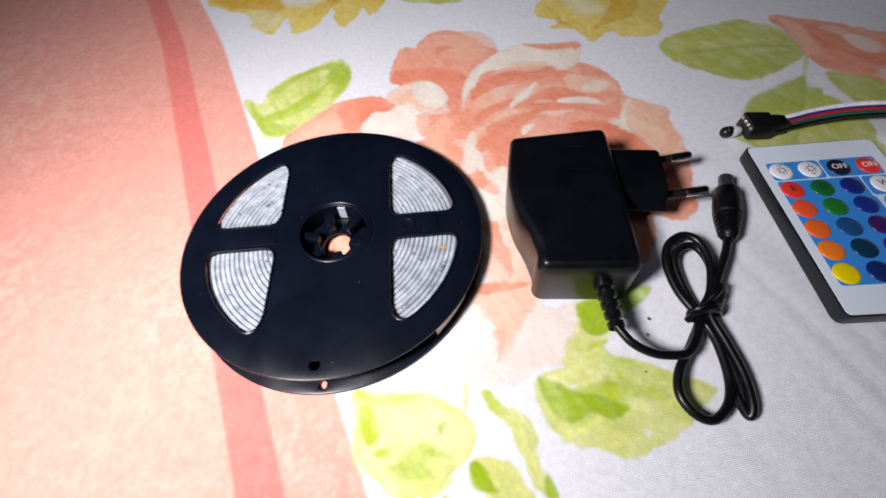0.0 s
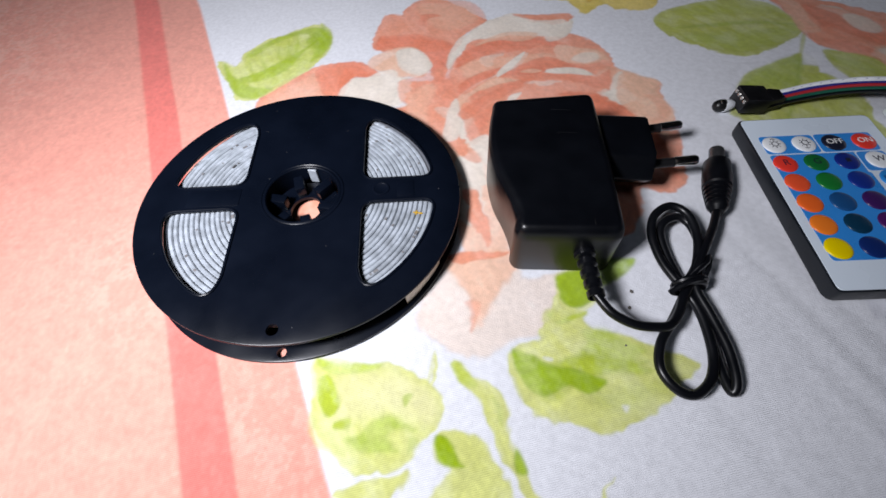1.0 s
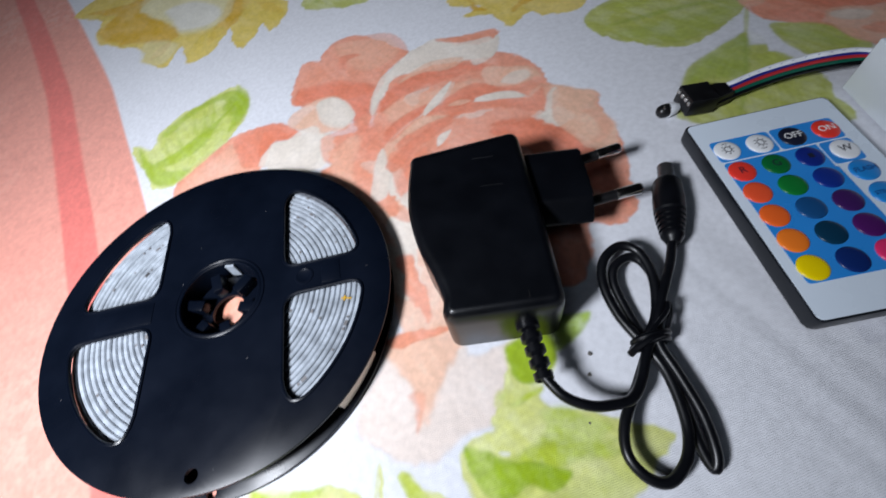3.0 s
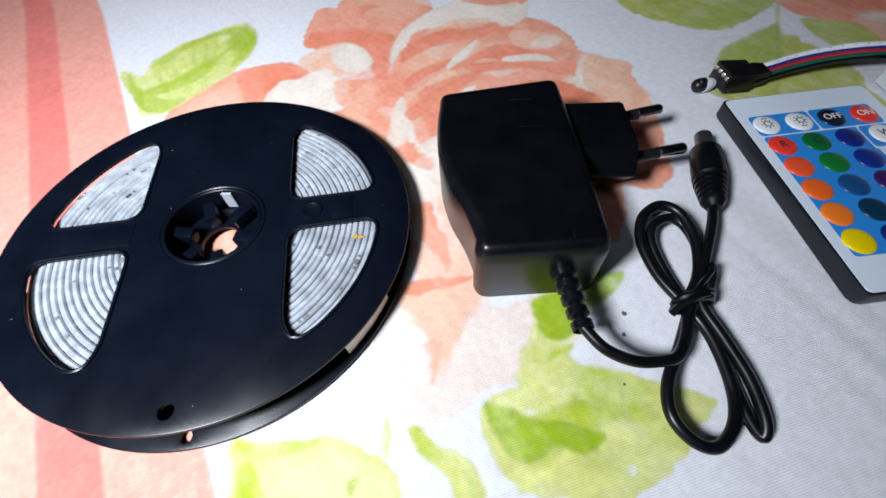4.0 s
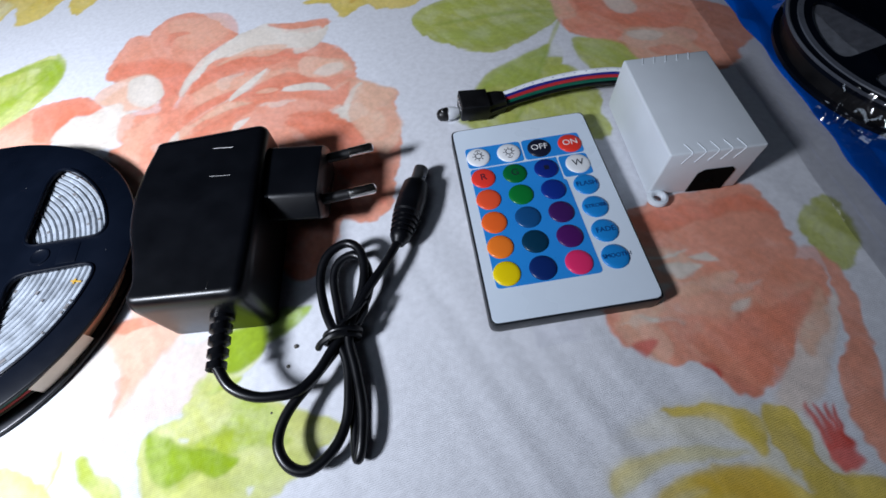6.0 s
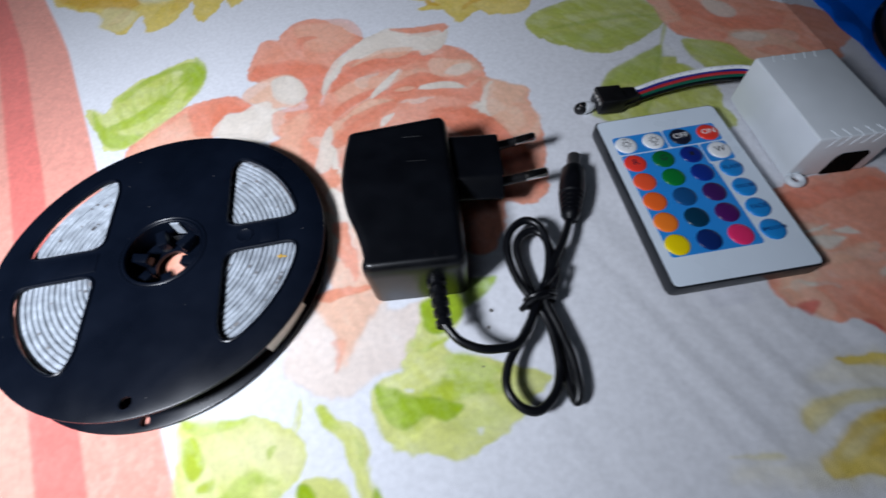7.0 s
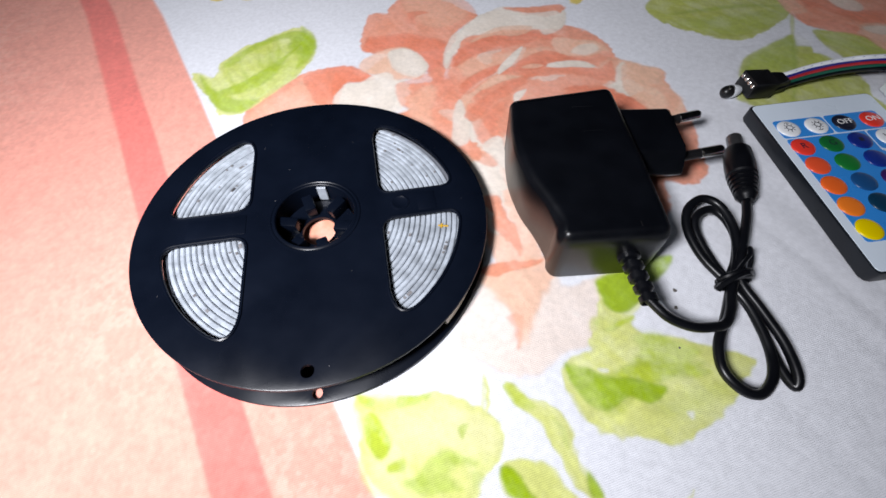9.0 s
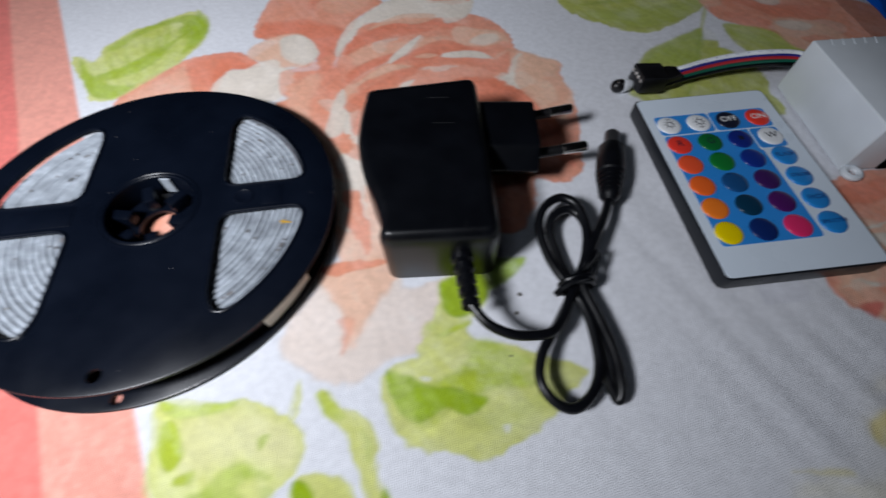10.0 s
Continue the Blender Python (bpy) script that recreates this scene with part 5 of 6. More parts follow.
    def wrap(name, r, a0, a1, z0, z1, mat, label):
        bm = blank()
        prev = None
        for k in range(25):
            a = radians(a0 + (a1 - a0) * k / 24)
            row = [bm.verts.new((rr * math.cos(a), rr * math.sin(a), z)) for rr, z in ((r, z0), (r, z1), (r + 0.5, z1), (r + 0.5, z0))]
            if prev:
                for j in range(4):
                    bm.faces.new((prev[j], prev[(j + 1) % 4], row[(j + 1) % 4], row[j]))
            else:
                bm.faces.new(row)
            prev = row
        bm.faces.new(prev[::-1])
        part(name, bm, mat, t, label)

    wrap("strip_outer_turn", 59.8, -5, -31, 1.5, 6.4, COPPER, "bare outer end of the strip")
    wrap("paper_tape", 61.6, -29.5, -48, 1.5, 6.9, PAPER_TAPE, "cream paper tape holding the strip end")
    for k, mat in enumerate((WIRE_WHITE, WIRE_GREEN, WIRE_RED, BLACK_RUBBER)):
        bm = blank()
        tube(bm, [((59.4 - 0.14 * j) * math.cos(radians(-47 - 2.2 * j)), (59.4 - 0.14 * j) * math.sin(radians(-47 - 2.2 * j)), 6.4 - 1.3 * k - 0.02 * j) for j in range(16)], 0.7, 8)
        part("wire_tail", bm, mat, t)


led_strip_reel()


# ---------------------------------------------------------------- plug-in power adapter with its tied cord
def power_adapter():
    t = thing("power_adapter", 0, 0, 0, 0, "black plug-in power adapter with two-pin plug and tied black cord", "power adapter")
    H = 25.6
    left = spline([(-54.6, 64, 0), (-54.9, 55, 0), (-54.3, 45, 0), (-51.4, 33, 0), (-47.0, 23, 0), (-44.6, 16, 0), (-43.7, 11.6, 0)], 5)
    outline = [(p.x, p.y) for p in left]
    outline = rounded([(-43.6, 5.4), (-7.4, 7.3), (-9.8, 40), (-13.4, 78.3), (-54.8, 71.8)], [4.2, 5.0, 0, 4.5, 4.0], 8) + outline[1:-1]
    bm = blank()
    cushion(bm, outline, 0.1, H, 3.2, 8)
    part("body", bm, BLACK_CASE, t, "black wavy-sided plastic casing")
    bm = blank()
    tube(bm, [(-18.2, 7.1, 0.5), (-18.2, 6.95, H - 7.6), (-18.2, 7.6, H - 3.6), (-18.2, 8.8, H - 1.1), (-18.2, 10.4, H - 0.05), (-18.3, 12.5, H - 0.16)], 0.2, 6)
    part("seam", bm, BLACK_MATT, t)
    for x, y, l in ((-27, 66, 7.5), (-25, 53, 7.5)):
        bm = blank()
        block(bm, x - l / 2, x + l / 2, y - 0.25, y + 0.25, H - 0.1, H + 0.12, 0.1, 1)
        part("moulded_rib", bm, BLACK_CASE, t)
    # plug block: flattened six-sided section, pushed along its own axis
    turn = pose(0, 0, 0, 0, 0, 6)
    section = rounded([(40.2, 14.4), (46.0, 21.8), (68.4, 21.8), (73.4, 14.4), (68.4, 7.0), (46.0, 7.0)], 1.2, 3)
    bm = blank()
    lo = [bm.verts.new((-14 - 0.07 * y, y, z)) for y, z in section]
    hi = [bm.verts.new((6.8 - 0.02 * y + 2.2, y * 0.985 + 0.6, z)) for y, z in section]
    for i in range(len(lo)):
        j = (i + 1) % len(lo)
        bm.faces.new((lo[i], lo[j], hi[j], hi[i]))
    bm.faces.new(lo[::-1])
    cap = bm.faces.new(hi)
    bmesh.ops.bevel(bm, geom=list(cap.edges), offset=0.7, segments=2, profile=0.5, affect="EDGES")
    plug = part("plug_block", bm, BLACK_CASE, t, "six-sided black plug block")
    for y0, tip in ((68.0, (24.6, 72.3, 14.4)), (48.6, (26.9, 52.3, 14.6))):
        base = Vector((7.5, y0, 14.4))
        tip = Vector(tip)
        m, length = along(base, tip), (tip - base).length
        bm = blank()
        lathe(bm, [(0, -1), (1.85, -1), (1.85, length - 9.5), (1.6, length - 9.3), (0, length - 9.3)], 20, m)
        pin = part("pin_sleeve", bm, BLACK_MATT, plug)
        bm = blank()
        lathe(bm, [(0, length - 9.6), (2.0, length - 9.6), (2.0, length - 1.2), (1.6, length - 0.4), (0.8, length), (0, length + 0.05)], 24, m)
        part("pin", bm, CHROME, plug, "nickel-plated round pin")
    # ribbed sleeve where the cord leaves the casing
    a, b = Vector((-19.4, 7.5, 13.0)), Vector((-16.9, -9.2, 13.6))
    m, length = along(a, b), (b - a).length
    prof = [(0, -1), (3.6, -1), (3.6, 2.5)]
    for k in range(4):
        z = 3.2 + 3.9 * k
        r = 3.3 - 0.15 * k
        prof += [(r - 1.1, z), (r - 1.1, z + 0.8), (r, z + 1.0), (r, z + 3.0), (r - 0.3, z + 3.2)]
    prof += [(1.8, length), (0, length)]
    bm = blank()
    lathe(bm, prof, 24, m)
    part("strain_relief", bm, BLACK_RUBBER, t, "ribbed black cord sleeve")
    path = [(-16.9, -9.2, 13.6), (-12.0, -14.9, 12.6), (-5.3, -17.6, 11.4), (1.1, -17.5, 10.2), (6.8, -15.9, 8.8), (11.1, -10.6, 7.2), (14.5, -3.6, 6.4), (17.7, 2.3, 6.6), (21.5, 10.8, 6.8), (23.1, 21.3, 7.8), (21.0, 30.3, 8.4), (15.7, 33.4, 8.4), (9.6, 29.1, 7.8), (7.7, 21.1, 6.4), (10.1, 10.4, 5.0), (14.9, 1.0, 4.8), (18.7, -6.2, 4.5), (20.3, -14.7, 4.3), (20.3, -24.2, 4.0), (17.4, -31.6, 4.6), (11.6, -36.4, 5.6), (6.0, -35.2, 6.4), (2.3, -29.6, 7.0), (3.6, -21.8, 7.0), (9.4, -12.6, 6.2), (15.1, -3.2, 4.5)]
    bm = blank()
    tube(bm, spline(path, 8), 1.55, 12)
    part("cord", bm, BLACK_RUBBER, t, "glossy black round cord in loops")
    path = [(15.1, -3.2, 4.5), (18.5, 3.8, 3.8), (22.1, 9.8, 3.8), (24.5, 18.2, 5.0), (22.7, 26.4, 6.0), (18.5, 29.8, 6.4), (13.3, 27.4, 5.6), (11.7, 21.8, 4.4), (13.5, 12.8, 3.1), (16.7, 1.8, 2.8), (20.5, -5.7, 2.5), (22.1, -17.2, 2.1), (22.9, -28.4, 2.1), (24.2, -33.8, 2.9), (25.4, -30.2, 4.4), (25.0, -20.6, 5.0), (22.3, -9.7, 5.2), (19.3, -0.2, 5.8), (20.3, 6.3, 7.6), (24.5, 15.2, 8.0), (30.3, 26.0, 7.0), (34.2, 35.4, 6.0)]
    bm = blank()
    tube(bm, spline(path, 8), 1.55, 12)
    part("cord", bm, BLACK_RUBBER, t)
    bm = blank()
    for k, dz in ((0, 0.0), (1, 0.7)):
        ring = []
        for j in range(25):
            a = math.tau * j / 24
            ring.append((17.0 + 5.4 * math.cos(a) + 0.4 * k, 0.0 + 1.6 * k + 1.0 * math.cos(a), 5.4 + dz + 4.3 * math.sin(a)))
        tube(bm, ring, 0.95, 8, caps=False)
    tube(bm, spline([(19.7, 1.3, 9.6), (15.9, 0.0, 10.4), (11.9, -1.8, 8.6), (10.1, -3.0, 6.4)], 6), 1.1, 8)
    tube(bm, spline([(15.5, 1.0, 10.0), (18.9, 4.4, 10.4), (22.7, 8.0, 10.2), (24.7, 11.2, 9.0), (24.5, 7.8, 7.6), (22.1, 2.8, 7.0)], 6), 0.75, 8)
    part("cord_tie", bm, BLACK_RUBBER, t, "black twist tie round the cord")
    # barrel connector at the cord's free end
    a, b = Vector((34.2, 34.8, 6.0)), Vector((42.0, 68.0, 5.0))
    m, length = along(a, b), (b - a).length
    prof = [(0, -1.5), (2.2, -1.5), (3.1, 0.2)]
    for k in range(5):
        z = 1.3 + 2.0 * k
        r = 3.8 + 0.32 * k
        prof += [(r, z), (r, z + 1.2), (r - 0.5, z + 1.35), (r - 0.5, z + 1.95)]
    prof += [(5.3, 11.8), (5.4, 17), (5.0, 25.0), (4.3, 26.2), (0, 26.3)]
    bm = blank()
    lathe(bm, prof, 32, m)
    grip = part("barrel_connector", bm, BLACK_RUBBER, t, "black ribbed barrel connector")
    bm = blank()
    lathe(bm, [(2.9, 26.1), (2.85, length - 0.3), (2.6, length), (1.5, length), (1.4, length - 5), (0, length - 5)], 28, m)
    part("barrel_tip", bm, DULL_METAL, grip, "dull grey metal barrel tip")


power_adapter()


# ---------------------------------------------------------------- remote control
def remote_control():
    t = thing("remote_control", 86.6, 46.8, 0.0, 6.8, "flat white remote control with blue panel and coloured round buttons", "remote control")
    w, h = 27.7, 42.4
    bm = blank()
    prism(bm, rounded([(-w, -h), (w, -h), (w, h), (-w, h)], 2.6, 5), 0.2, 6.3, 0.5, 2, 0.6)
    body = part("case", bm, REMOTE_SIDE, t, "black case edge")
    bm = blank()
    prism(bm, rounded([(-w + 0.75, -h + 0.75), (w - 0.75, -h + 0.75), (w - 0.75, h - 0.75), (-w + 0.75, h - 0.75)], 2.2, 5), 6.31, 6.55, 0.12, 1)
    part("face_film", bm, REMOTE_FACE, t, "glossy white face film")

    def panel(pts, radius=1.6):
        bm = blank()
        prism(bm, rounded(pts, radius, 4), 6.56, 6.64)
        part("blue_panel", bm, REMOTE_BLUE, t, "printed blue panel")

    panel([(-23.6, 20.9), (-1.7, 20.9), (-1.7, 31.2), (-23.6, 31.2)])
    panel([(-1.1, 20.9), (21.9, 20.9), (21.9, 31.2), (-1.1, 31.2)])
    panel([(10.9, 9.9), (21.9, 9.9), (21.9, 20.3), (10.9, 20.3)])
    panel([(-23.4, -30.4), (11.8, -30.4), (11.2, 9.2), (10.3, 9.2), (10.3, 20.3), (-23.4, 20.3)], [1.6, 1.6, 1.0, 0, 0, 1.6])

    def sun_icon(button, up):
        bm = blank()
        tube(bm, [(1.25 * math.cos(a), 1.25 * math.sin(a), 7.42) for a in (math.tau * k / 16 for k in range(18))], 0.16, 6, caps=False)
        for k in range(8):
            a = math.tau * k / 8
            tube(bm, [(r * math.cos(a), r * math.sin(a), 7.42 - 0.03 * r) for r in (1.6, 2.3)], 0.15, 5)
        s = 1 if up else -1
        tube(bm, [(1.1 * math.sin(a), s * (1.9 + 1.1 * math.cos(a)), 7.3) for a in (-1.0 + 0.25 * k for k in range(9))], 0.15, 5)
        return part("sun_icon", bm, INK_DARK, button)

    COLOUR = {
        "white": (0.80, 0.82, 0.84), "black": (0.012, 0.014, 0.03), "red": (0.78, 0.045, 0.03), "green": (0.006, 0.13, 0.03), "blue": (0.008, 0.022, 0.20),
        "scarlet": (0.80, 0.09, 0.03), "grass": (0.008, 0.17, 0.03), "royal": (0.008, 0.028, 0.23), "orange": (0.82, 0.13, 0.02), "steel": (0.01, 0.07, 0.21),
        "plum": (0.045, 0.012, 0.10), "amber": (0.85, 0.20, 0.02), "teal": (0.004, 0.035, 0.075), "purple": (0.07, 0.01, 0.11), "yellow": (0.82, 0.62, 0.0),
        "navy": (0.006, 0.022, 0.13), "pink": (0.72, 0.03, 0.14), "sky": (0.02, 0.23, 0.62),
    }
    mats = {k: paint("button_" + k, c, 0.30, vary=0.03, scale=90, bump=0.003, rough_vary=0.04, specular=0.4) for k, c in COLOUR.items()}
    ROWS_ = [
        (("white", "up"), ("white", "down"), ("black", "OFF"), ("red", "ON")),
        (("red", "R"), ("green", "G"), ("blue", "bar"), ("white", "W")),
        (("scarlet", ""), ("grass", ""), ("royal", ""), ("sky", "FLASH")),
        (("orange", ""), ("steel", ""), ("plum", ""), ("sky", "STROBE")),
        (("amber", ""), ("teal", ""), ("purple", ""), ("sky", "FADE")),
        (("yellow", ""), ("navy", ""), ("pink", ""), ("sky", "SMOOTH")),
    ]
    rows_y = (26.0, 15.4, 5.3, -4.9, -15.1, -25.4)
    for row, y in zip(ROWS_, rows_y):
        for x, (ink, mark) in zip((-19.0, -6.9, 5.2, 17.4), row):
            bm = blank()
            lathe(bm, [(4.6, 6.56), (4.55, 6.85), (4.2, 7.08), (3.2, 7.25), (1.6, 7.36), (0, 7.4)], 36)
            me_ob = part("button", bm, mats[ink], t, ink + " domed button", smooth=60)
            me_ob.location = (x * MM, y * MM, 0)
            if mark in ("up", "down"):
                sun_icon(me_ob, mark == "up")
            elif mark == "bar":
                bm = blank()
                block(bm, -0.9, 0.9, -1.0, 1.0, 7.2, 7.44)
                part("letter_bar", bm, INK_DARK, me_ob)
            elif mark:
                size = {1: 4.2, 2: 3.8, 3: 3.8}.get(len(mark), 2.8 if len(mark) < 6 else 2.15)
                ink_m = INK_WHITE if mark in ("OFF", "ON") else INK_NAVY if ink == "sky" else INK_DARK
                lettering(mark, size, Matrix.Translation((0, 0, 7.42)), ink_m, me_ob)
    bm = blank()
    bm.faces.new([bm.verts.new(p) for p in ((-14.5, -49.5, 0.15), (1.5, -49.5, 0.15), (1.5, -41.0, 0.3), (-14.5, -41.0, 0.3))])
    part("battery_tab", bm, TAB_FILM, t, "clear plastic battery pull tab")


remote_control()


# ---------------------------------------------------------------- controller box, its ribbon and receiver
def controller_box():
    t = thing("controller_box", 140.4, 77.6, 0.0, 4.0, "white plastic controller box with vent slots and coloured ribbon wires", "controller")
    bm = blank()
    block(bm, -15.6, 17.0, -25.0, 25.0, 0.3, 22.3, 0.8, 3)
    box = part("housing", bm, BOX_WHITE, t, "off-white plastic housing")
    for side in (-1, 1):
        for k in range(5):
            x = -8.0 + 4.4 * k
            bm = blank()
            tube(bm, [(x - 1.5, side * 20.8, 22.28), (x - 0.25, side * 24.0, 22.28), (x, side * 24.75, 22.05)], 0.25, 8)
            tube(bm, [(x, side * 24.8, 21.95), (x - 0.3, side * 24.98, 21.3), (x - 1.9, side * 24.98, 17.4)], 0.25, 8)
            part("vent_rib", bm, BOX_WHITE, box)
    bm = blank()
    prism(bm, rounded([(-1.4, 0.2), (11.6, 0.2), (11.6, 10.6), (10.2, 12.2), (0.4, 12.2), (-1.4, 10.4)], 0.5, 2), 0, 0.8)
    bmesh.ops.transform(bm, matrix=Matrix.Translation((0, -24.6, 0.4)) @ Matrix.Rotation(radians(90), 4, "X"), verts=bm.verts)
    sock = part("power_socket", bm, SOCKET, t, "black recessed power socket")
    bm = blank()
    lathe(bm, [(0, 0), (1.2, 0), (1.2, 0.6), (0, 0.9)], 16, along((4.4, -25.4, 6.2), (4.4, -27, 6.2)))
    part("socket_pin", bm, SOCKET, sock)
    bm = blank()
    ear = [Vector((-13.0 + 2.6 * math.cos(a), -27.6 + 2.6 * math.sin(a), 1.9)) for a in (math.tau * k / 24 for k in range(26))]
    tube(bm, ear, 1.25, 8, caps=False)
    part("mounting_ear", bm, BOX_WHITE, t, "small round mounting ear")

    # ribbon and connector lie in the table's own axes
    back = t.matrix_world.inverted() @ Matrix.Scale(MM, 4)
    back = Matrix.Scale(1 / MM, 4) @ back

    def local(bm):
        bmesh.ops.transform(bm, matrix=back, verts=bm.verts)
        return bm

    inks = (WIRE_BLUE, WIRE_RED, WIRE_GREEN, BLACK_RUBBER)
    names = ("blue_wire", "red_wire", "green_wire", "black_wire")
    for k, (mat, nm) in enumerate(zip(inks, names)):
        o = 1.35 * (1.2 - k)
        path = [(72, 101.6 + o * 1.25, 4.6 + 0.3 * o), (79, 103.6 + o, 5.2 + 0.4 * o), (90, 106.6 + o, 6.2 + 0.5 * o), (103, 108.6 + o, 7.6 + 0.5 * o), (117, 109.0 + o, 8.8 + 0.5 * o), (129, 107.2 + 0.7 * o, 9.6 + 0.5 * o), (136.5, 101.5, 10 + 0.7 * o)]
        bm = blank()
        tube(bm, spline(path, 6), 0.8, 8)
        part(nm, local(bm), mat, t)
    path = [(55.5, 100.6, 2.8), (60, 102.5, 2.0), (68, 106.6, 2.4), (79, 106.6, 6.0), (90, 109.4, 7.4), (103, 111.2, 9.0), (117, 111.5, 10.2), (129, 109.4, 10.8), (137.5, 101.5, 11.2)]
    bm = blank()
    tube(bm, spline(path, 6), 1.25, 10)
    white = part("receiver_wire", local(bm), WIRE_WHITE, t, "white wire with faint blue dashes")
    bm = blank()
    fine = spline(path, 6)
    for i in range(20, len(fine) - 4, 2):
        tube(bm, [fine[i] + Vector((0, -0.5, 0.85)), fine[i].lerp(fine[i + 1], 0.5) + Vector((0, -0.5, 0.98))], 0.2, 5)
    tagged(part("wire_print", local(bm), WIRE_BLUE, white), "faint blue dashes printed along the wire", kind="stuff")
    # receiver eye
    bm = blank()
    lathe(bm, [(0, -3.9), (1.4, -3.6), (2.4, -2.6), (2.8, -1.0), (2.8, 1.2), (2.4, 1.6), (0, 1.6)], 20, along((52.2, 99.6, 3.2), (58, 101.4, 2.7)))
    part("receiver_eye", local(bm), BLACK_MATT, t, "black infrared receiver eye")
    bm = blank()
    lathe(bm, [(0, 0), (0.8, 0), (0.5, 0.5), (0, 0.6)], 12, along((51.2, 98.7, 5.7), (51.2, 98.1, 6.8)))
    part("receiver_lens", local(bm), CHROME, t)
    bm = blank()
    lathe(bm, [(0, 0.6), (2.95, 0.6), (3.0, 1.8), (2.5, 4.4), (1.7, 6.2), (0, 6.2)], 20, along((52.2, 99.6, 3.0), (58, 101.4, 2.6)))
    part("receiver_sleeve", local(bm), WIRE_WHITE, t, "white receiver sleeve")
    # four-way connector
    bm = blank()
    m = pose(65.0, 101.4, 5.2, 0, 6, 8) @ pose(0, 0, -4.6)
    block(bm, -6.6, 5.6, -5.4, 5.4, 1.2, 8.8, 0.4, 2, m)
    neck = pose(65.0, 101.4, 0, 0, 0, 11)
    prism(bm, [(neck @ Vector((x, y, 0))).to_tuple()[:2] for x, y in ((3.0, -5.0), (9.5, -3.6), (13.5, -3.2), (13.5, 3.4), (9.5, 4.0), (3.0, 5.0))], 1.4, 7.4, 0.8, 3)
    conn = part("connector", local(bm), BLACK_MATT, t, "black four-way connector")
    for k in range(4):
        bm = blank()
        lathe(bm, [(0, -0.4), (1.02, -0.4), (1.02, 0.3), (0.7, 0.55), (0, 0.45)], 14, m @ along((-6.5, -3.8 + 2.54 * k, 6.7), (-9, -3.8 + 2.54 * k, 6.9)))
        part("contact", local(bm), CHROME, conn)


controller_box()


# ---------------------------------------------------------------- blue packages
def puffed(bm, outline_w, outline_d, height, seed, nx=70, ny=70):
    """A soft, crumpled bag lying flat."""
    rows = []
    for j in range(ny + 1):
        row = []
        for i in range(nx + 1):
            u, v = i / nx, j / ny
            x, y = (u - 0.5) * outline_w, (v - 0.5) * outline_d
            rise = (min(1, 9 * u) * min(1, 9 * (1 - u)) * min(1, 9 * v) * min(1, 9 * (1 - v))) ** 0.5
            k = noise.noise(Vector((x / 26, y / 26, seed))) * 0.30 + noise.noise(Vector((x / 9, y / 13, seed + 5))) * 0.16
            row.append(bm.verts.new((x + 2.5 * noise.noise(Vector((y / 18, seed, 0))), y + 2.5 * noise.noise(Vector((x / 18, seed, 4))), 0.5 + height * rise * (0.8 + k))))
        rows.append(row)
    for a, b in zip(rows, rows[1:]):
        for i in range(nx):
            bm.faces.new((a[i], a[i + 1], b[i + 1], b[i]))
    base = [rows[0][i] for i in range(nx + 1)] + [rows[j][nx] for j in range(1, ny + 1)] + [rows[ny][i] for i in range(nx - 1, -1, -1)] + [rows[j][0] for j in range(ny - 1, 0, -1)]
    low = [bm.verts.new((v.co.x, v.co.y, 0.05)) for v in base]
    n = len(base)
    for i in range(n):
        bm.faces.new((base[i], low[i], low[(i + 1) % n], base[(i + 1) % n]))
    bm.faces.new(low)


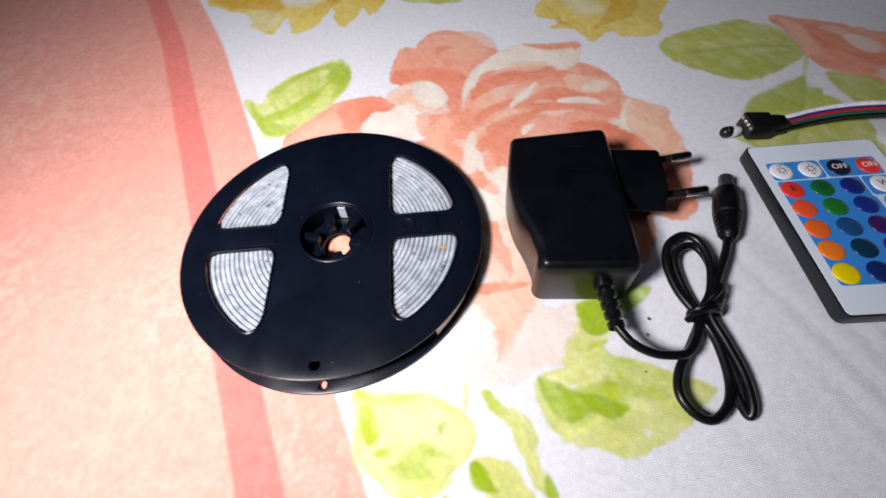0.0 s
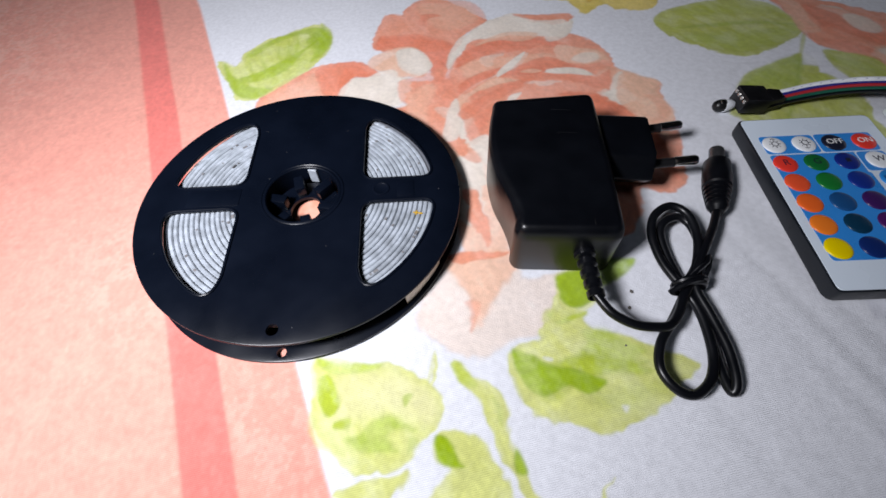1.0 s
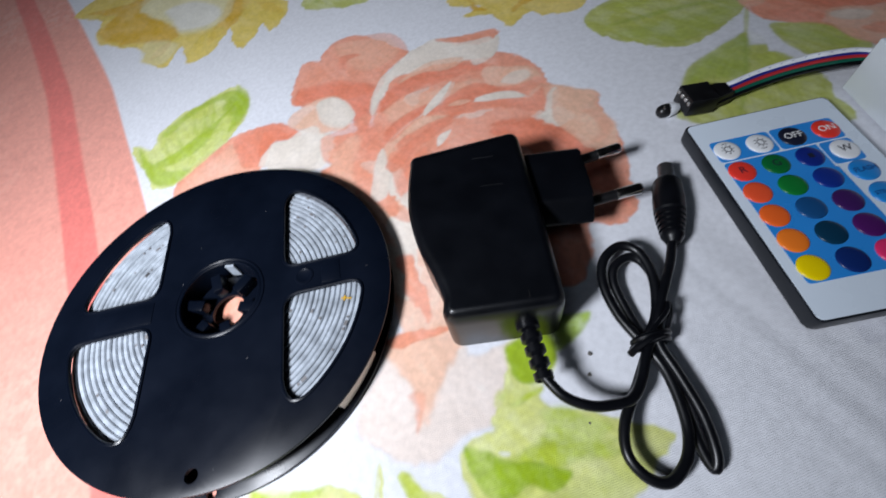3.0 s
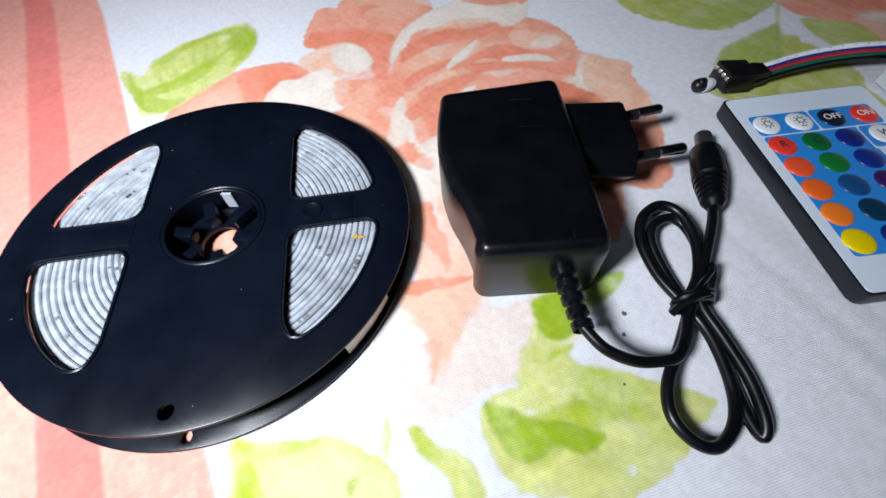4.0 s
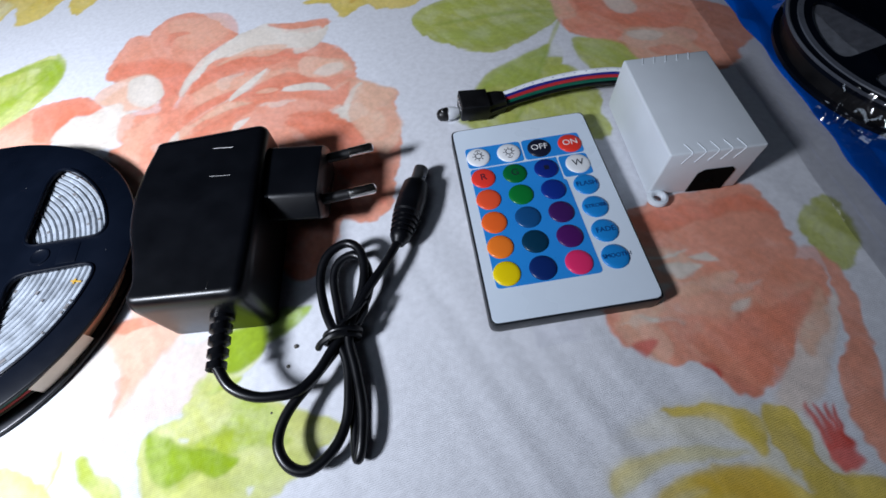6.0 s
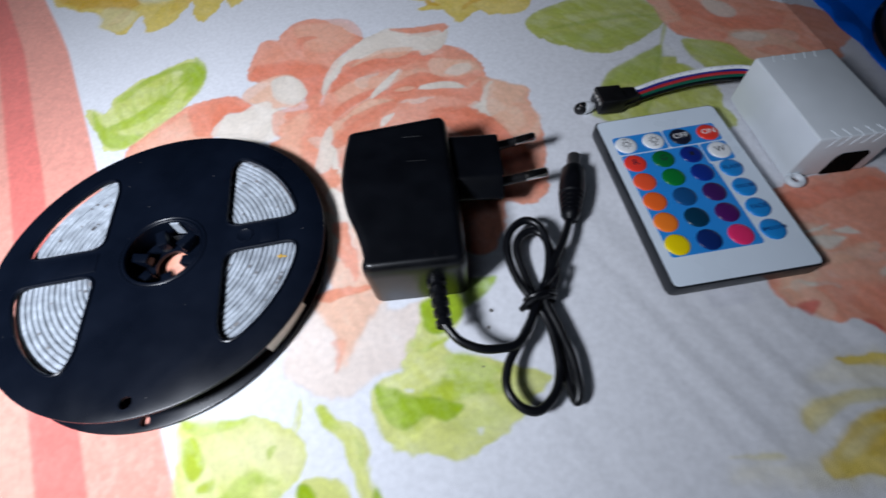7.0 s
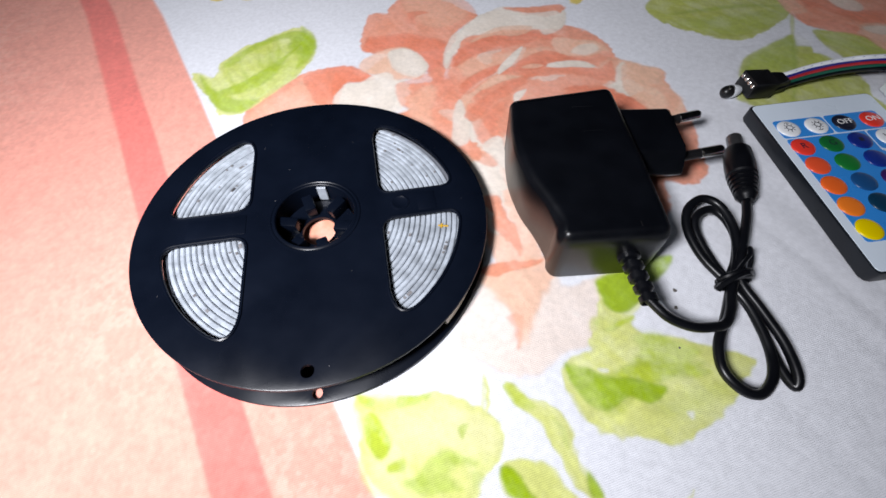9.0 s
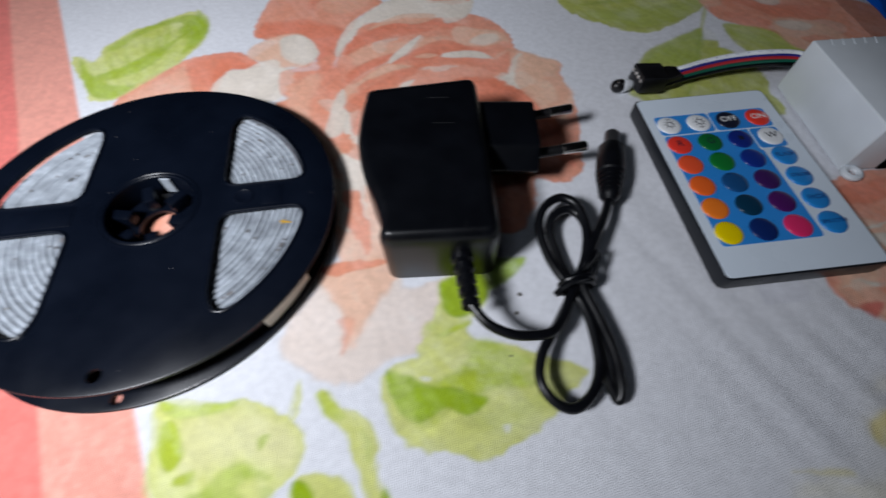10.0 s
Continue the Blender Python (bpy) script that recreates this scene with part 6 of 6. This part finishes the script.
def blue_packages():
    t = thing("blue_package", 300, 112, 0, 4, "shiny blue plastic package in a clear bag", "package")
    bm = blank()
    puffed(bm, 196, 330, 6, 2.0, 90, 130)
    part("blue_sheet", bm, BLUE_FILM, t, "crumpled shiny blue plastic")
    bm = blank()
    rows = []
    for j in range(61):
        y = -170 + 340 * j / 60
        row = []
        for i, x in enumerate((-115, -113.5, -112, -108, -103, -98, -94)):
            z = (0.4, 2.6, 3.0, 1.2, 1.6, 2.6, 5.2)[i] + 0.8 * noise.noise(Vector((x / 6, y / 14, 9)))
            row.append(bm.verts.new((x + 2.0 * noise.noise(Vector((y / 40, 1, 1))), y, max(0.25, z))))
        rows.append(row)
    for a, b in zip(rows, rows[1:]):
        for i in range(len(a) - 1):
            bm.faces.new((a[i], a[i + 1], b[i + 1], b[i]))
    part("clear_bag_edge", bm, CLEAR_FILM, t, "clear bag edge lying flat")
    r = thing("packed_reel", 256, 110, 7.0, 20, "black plastic reel packed on the blue package", "reel")
    bm = blank()
    plate(bm, circle(60, 96), [circle(13, 40)] + [reel_window(sx, sy, 50.0) for sx in (-1, 1) for sy in (-1, 1)], 0, 1.6)
    part("lower_flange", bm, BLACK_REEL, r)
    bm = blank()
    plate(bm, circle(60, 96), [circle(13, 40)] + [reel_window(sx, sy, 50.0) for sx in (-1, 1) for sy in (-1, 1)], 8.4, 10)
    part("upper_flange", bm, BLACK_REEL, r)
    bm = blank()
    lathe(bm, [(60, 9.9), (60.3, 10.4), (59.4, 10.8), (58.6, 10.4), (58.4, 9.9)], 96)
    lathe(bm, [(55.6, 9.9), (55.4, 10.5), (53.4, 10.5), (53.0, 9.9)], 96)
    part("rim_lip", bm, RIM_SHEEN, r, "black rim lip with its sheen painted in grey")
    bm = blank()
    lathe(bm, [(57.6, 1.5), (57.8, 5.0), (57.6, 8.5)], 96)
    part("outer_turn", bm, BLACK_MATT, r, "black outer turn of strip")
    # the clear bag drapes steeply over the reel's edge
    bm = blank()
    rows = []
    for j in range(121):
        a = radians(205 + 100 * j / 120)
        row = []
        for i in range(15):
            f = i / 14
            k = noise.noise(Vector((j / 3.1, f * 2.5, 6))) * 2.6 + noise.noise(Vector((j / 1.3, f * 5, 2))) * 0.9
            d = 61.2 + 9.5 * f + k * (0.3 + f) * 0.7
            row.append(bm.verts.new((256 + d * math.cos(a), 110 + d * math.sin(a), 18.6 - 9.6 * f ** 0.8 + abs(k) * 0.8)))
        rows.append(row)
    for p, q in zip(rows, rows[1:]):
        for i in range(14):
            bm.faces.new((p[i], p[i + 1], q[i + 1], q[i]))
    bmesh.ops.transform(bm, matrix=Matrix.Scale(1 / MM, 4) @ t.matrix_world.inverted() @ Matrix.Scale(MM, 4), verts=bm.verts)
    part("bag_fold", bm, CLEAR_FILM, t, "glinting clear bag fold round the reel edge")
    bm = blank()
    lathe(bm, [(13, 0), (13, 10.3), (50, 7.6), (50, 1.2)], 64)
    part("wound_strip", bm, STRIP_SEAM, r, "grey wound strip inside the reel")
    bm = blank()
    rows = []
    for j in range(121):
        y = -165 + 330 * j / 120
        row = []
        for i in range(61):
            x = -100 + 195 * i / 60
            k = abs(noise.noise(Vector((x / 17, y / 24, 3)))) * 6 + abs(noise.noise(Vector((x / 9 + y / 15, y / 12, 8)))) * 1.6
            row.append(bm.verts.new((x, y, (8.0 if i < 5 else 18.8) * min(1, (i + 2) / 9) + k)))
        rows.append(row)
    for a, b in zip(rows, rows[1:]):
        for i in range(60):
            bm.faces.new((a[i], a[i + 1], b[i + 1], b[i]))
    part("clear_bag_top", bm, CLEAR_FILM, t, "crinkled clear bag over the package")
    p = thing("blue_bag", -400, 520, 0, 8, "shiny blue plastic bag at the far table edge", "bag")
    bm = blank()
    puffed(bm, 330, 190, 22, 7.0, 70, 50)
    part("bag_skin", bm, BLUE_FILM, p)


blue_packages()


# ---------------------------------------------------------------- specks on the cloth
def crumbs():
    rng = random.Random(9)
    for x, y, s in ((0.0, 0.0, 0.68), (-1.6, -6.5, 0.62), (-4.5, -20.5, 0.36)):
        ob = thing("crumb", x, y, -0.2, rng.uniform(0, 90), "tiny dark crumb lying on the white cloth", "crumb", "crumbs by the cord")
        bm = blank()
        bmesh.ops.create_icosphere(bm, subdivisions=2, radius=s)
        for v in bm.verts:
            v.co *= 1 + 0.5 * noise.noise(v.co * 2 + Vector((x, y, 0)))
            v.co.z *= 0.6
        part("grain", bm, CRUMB, ob)


crumbs()
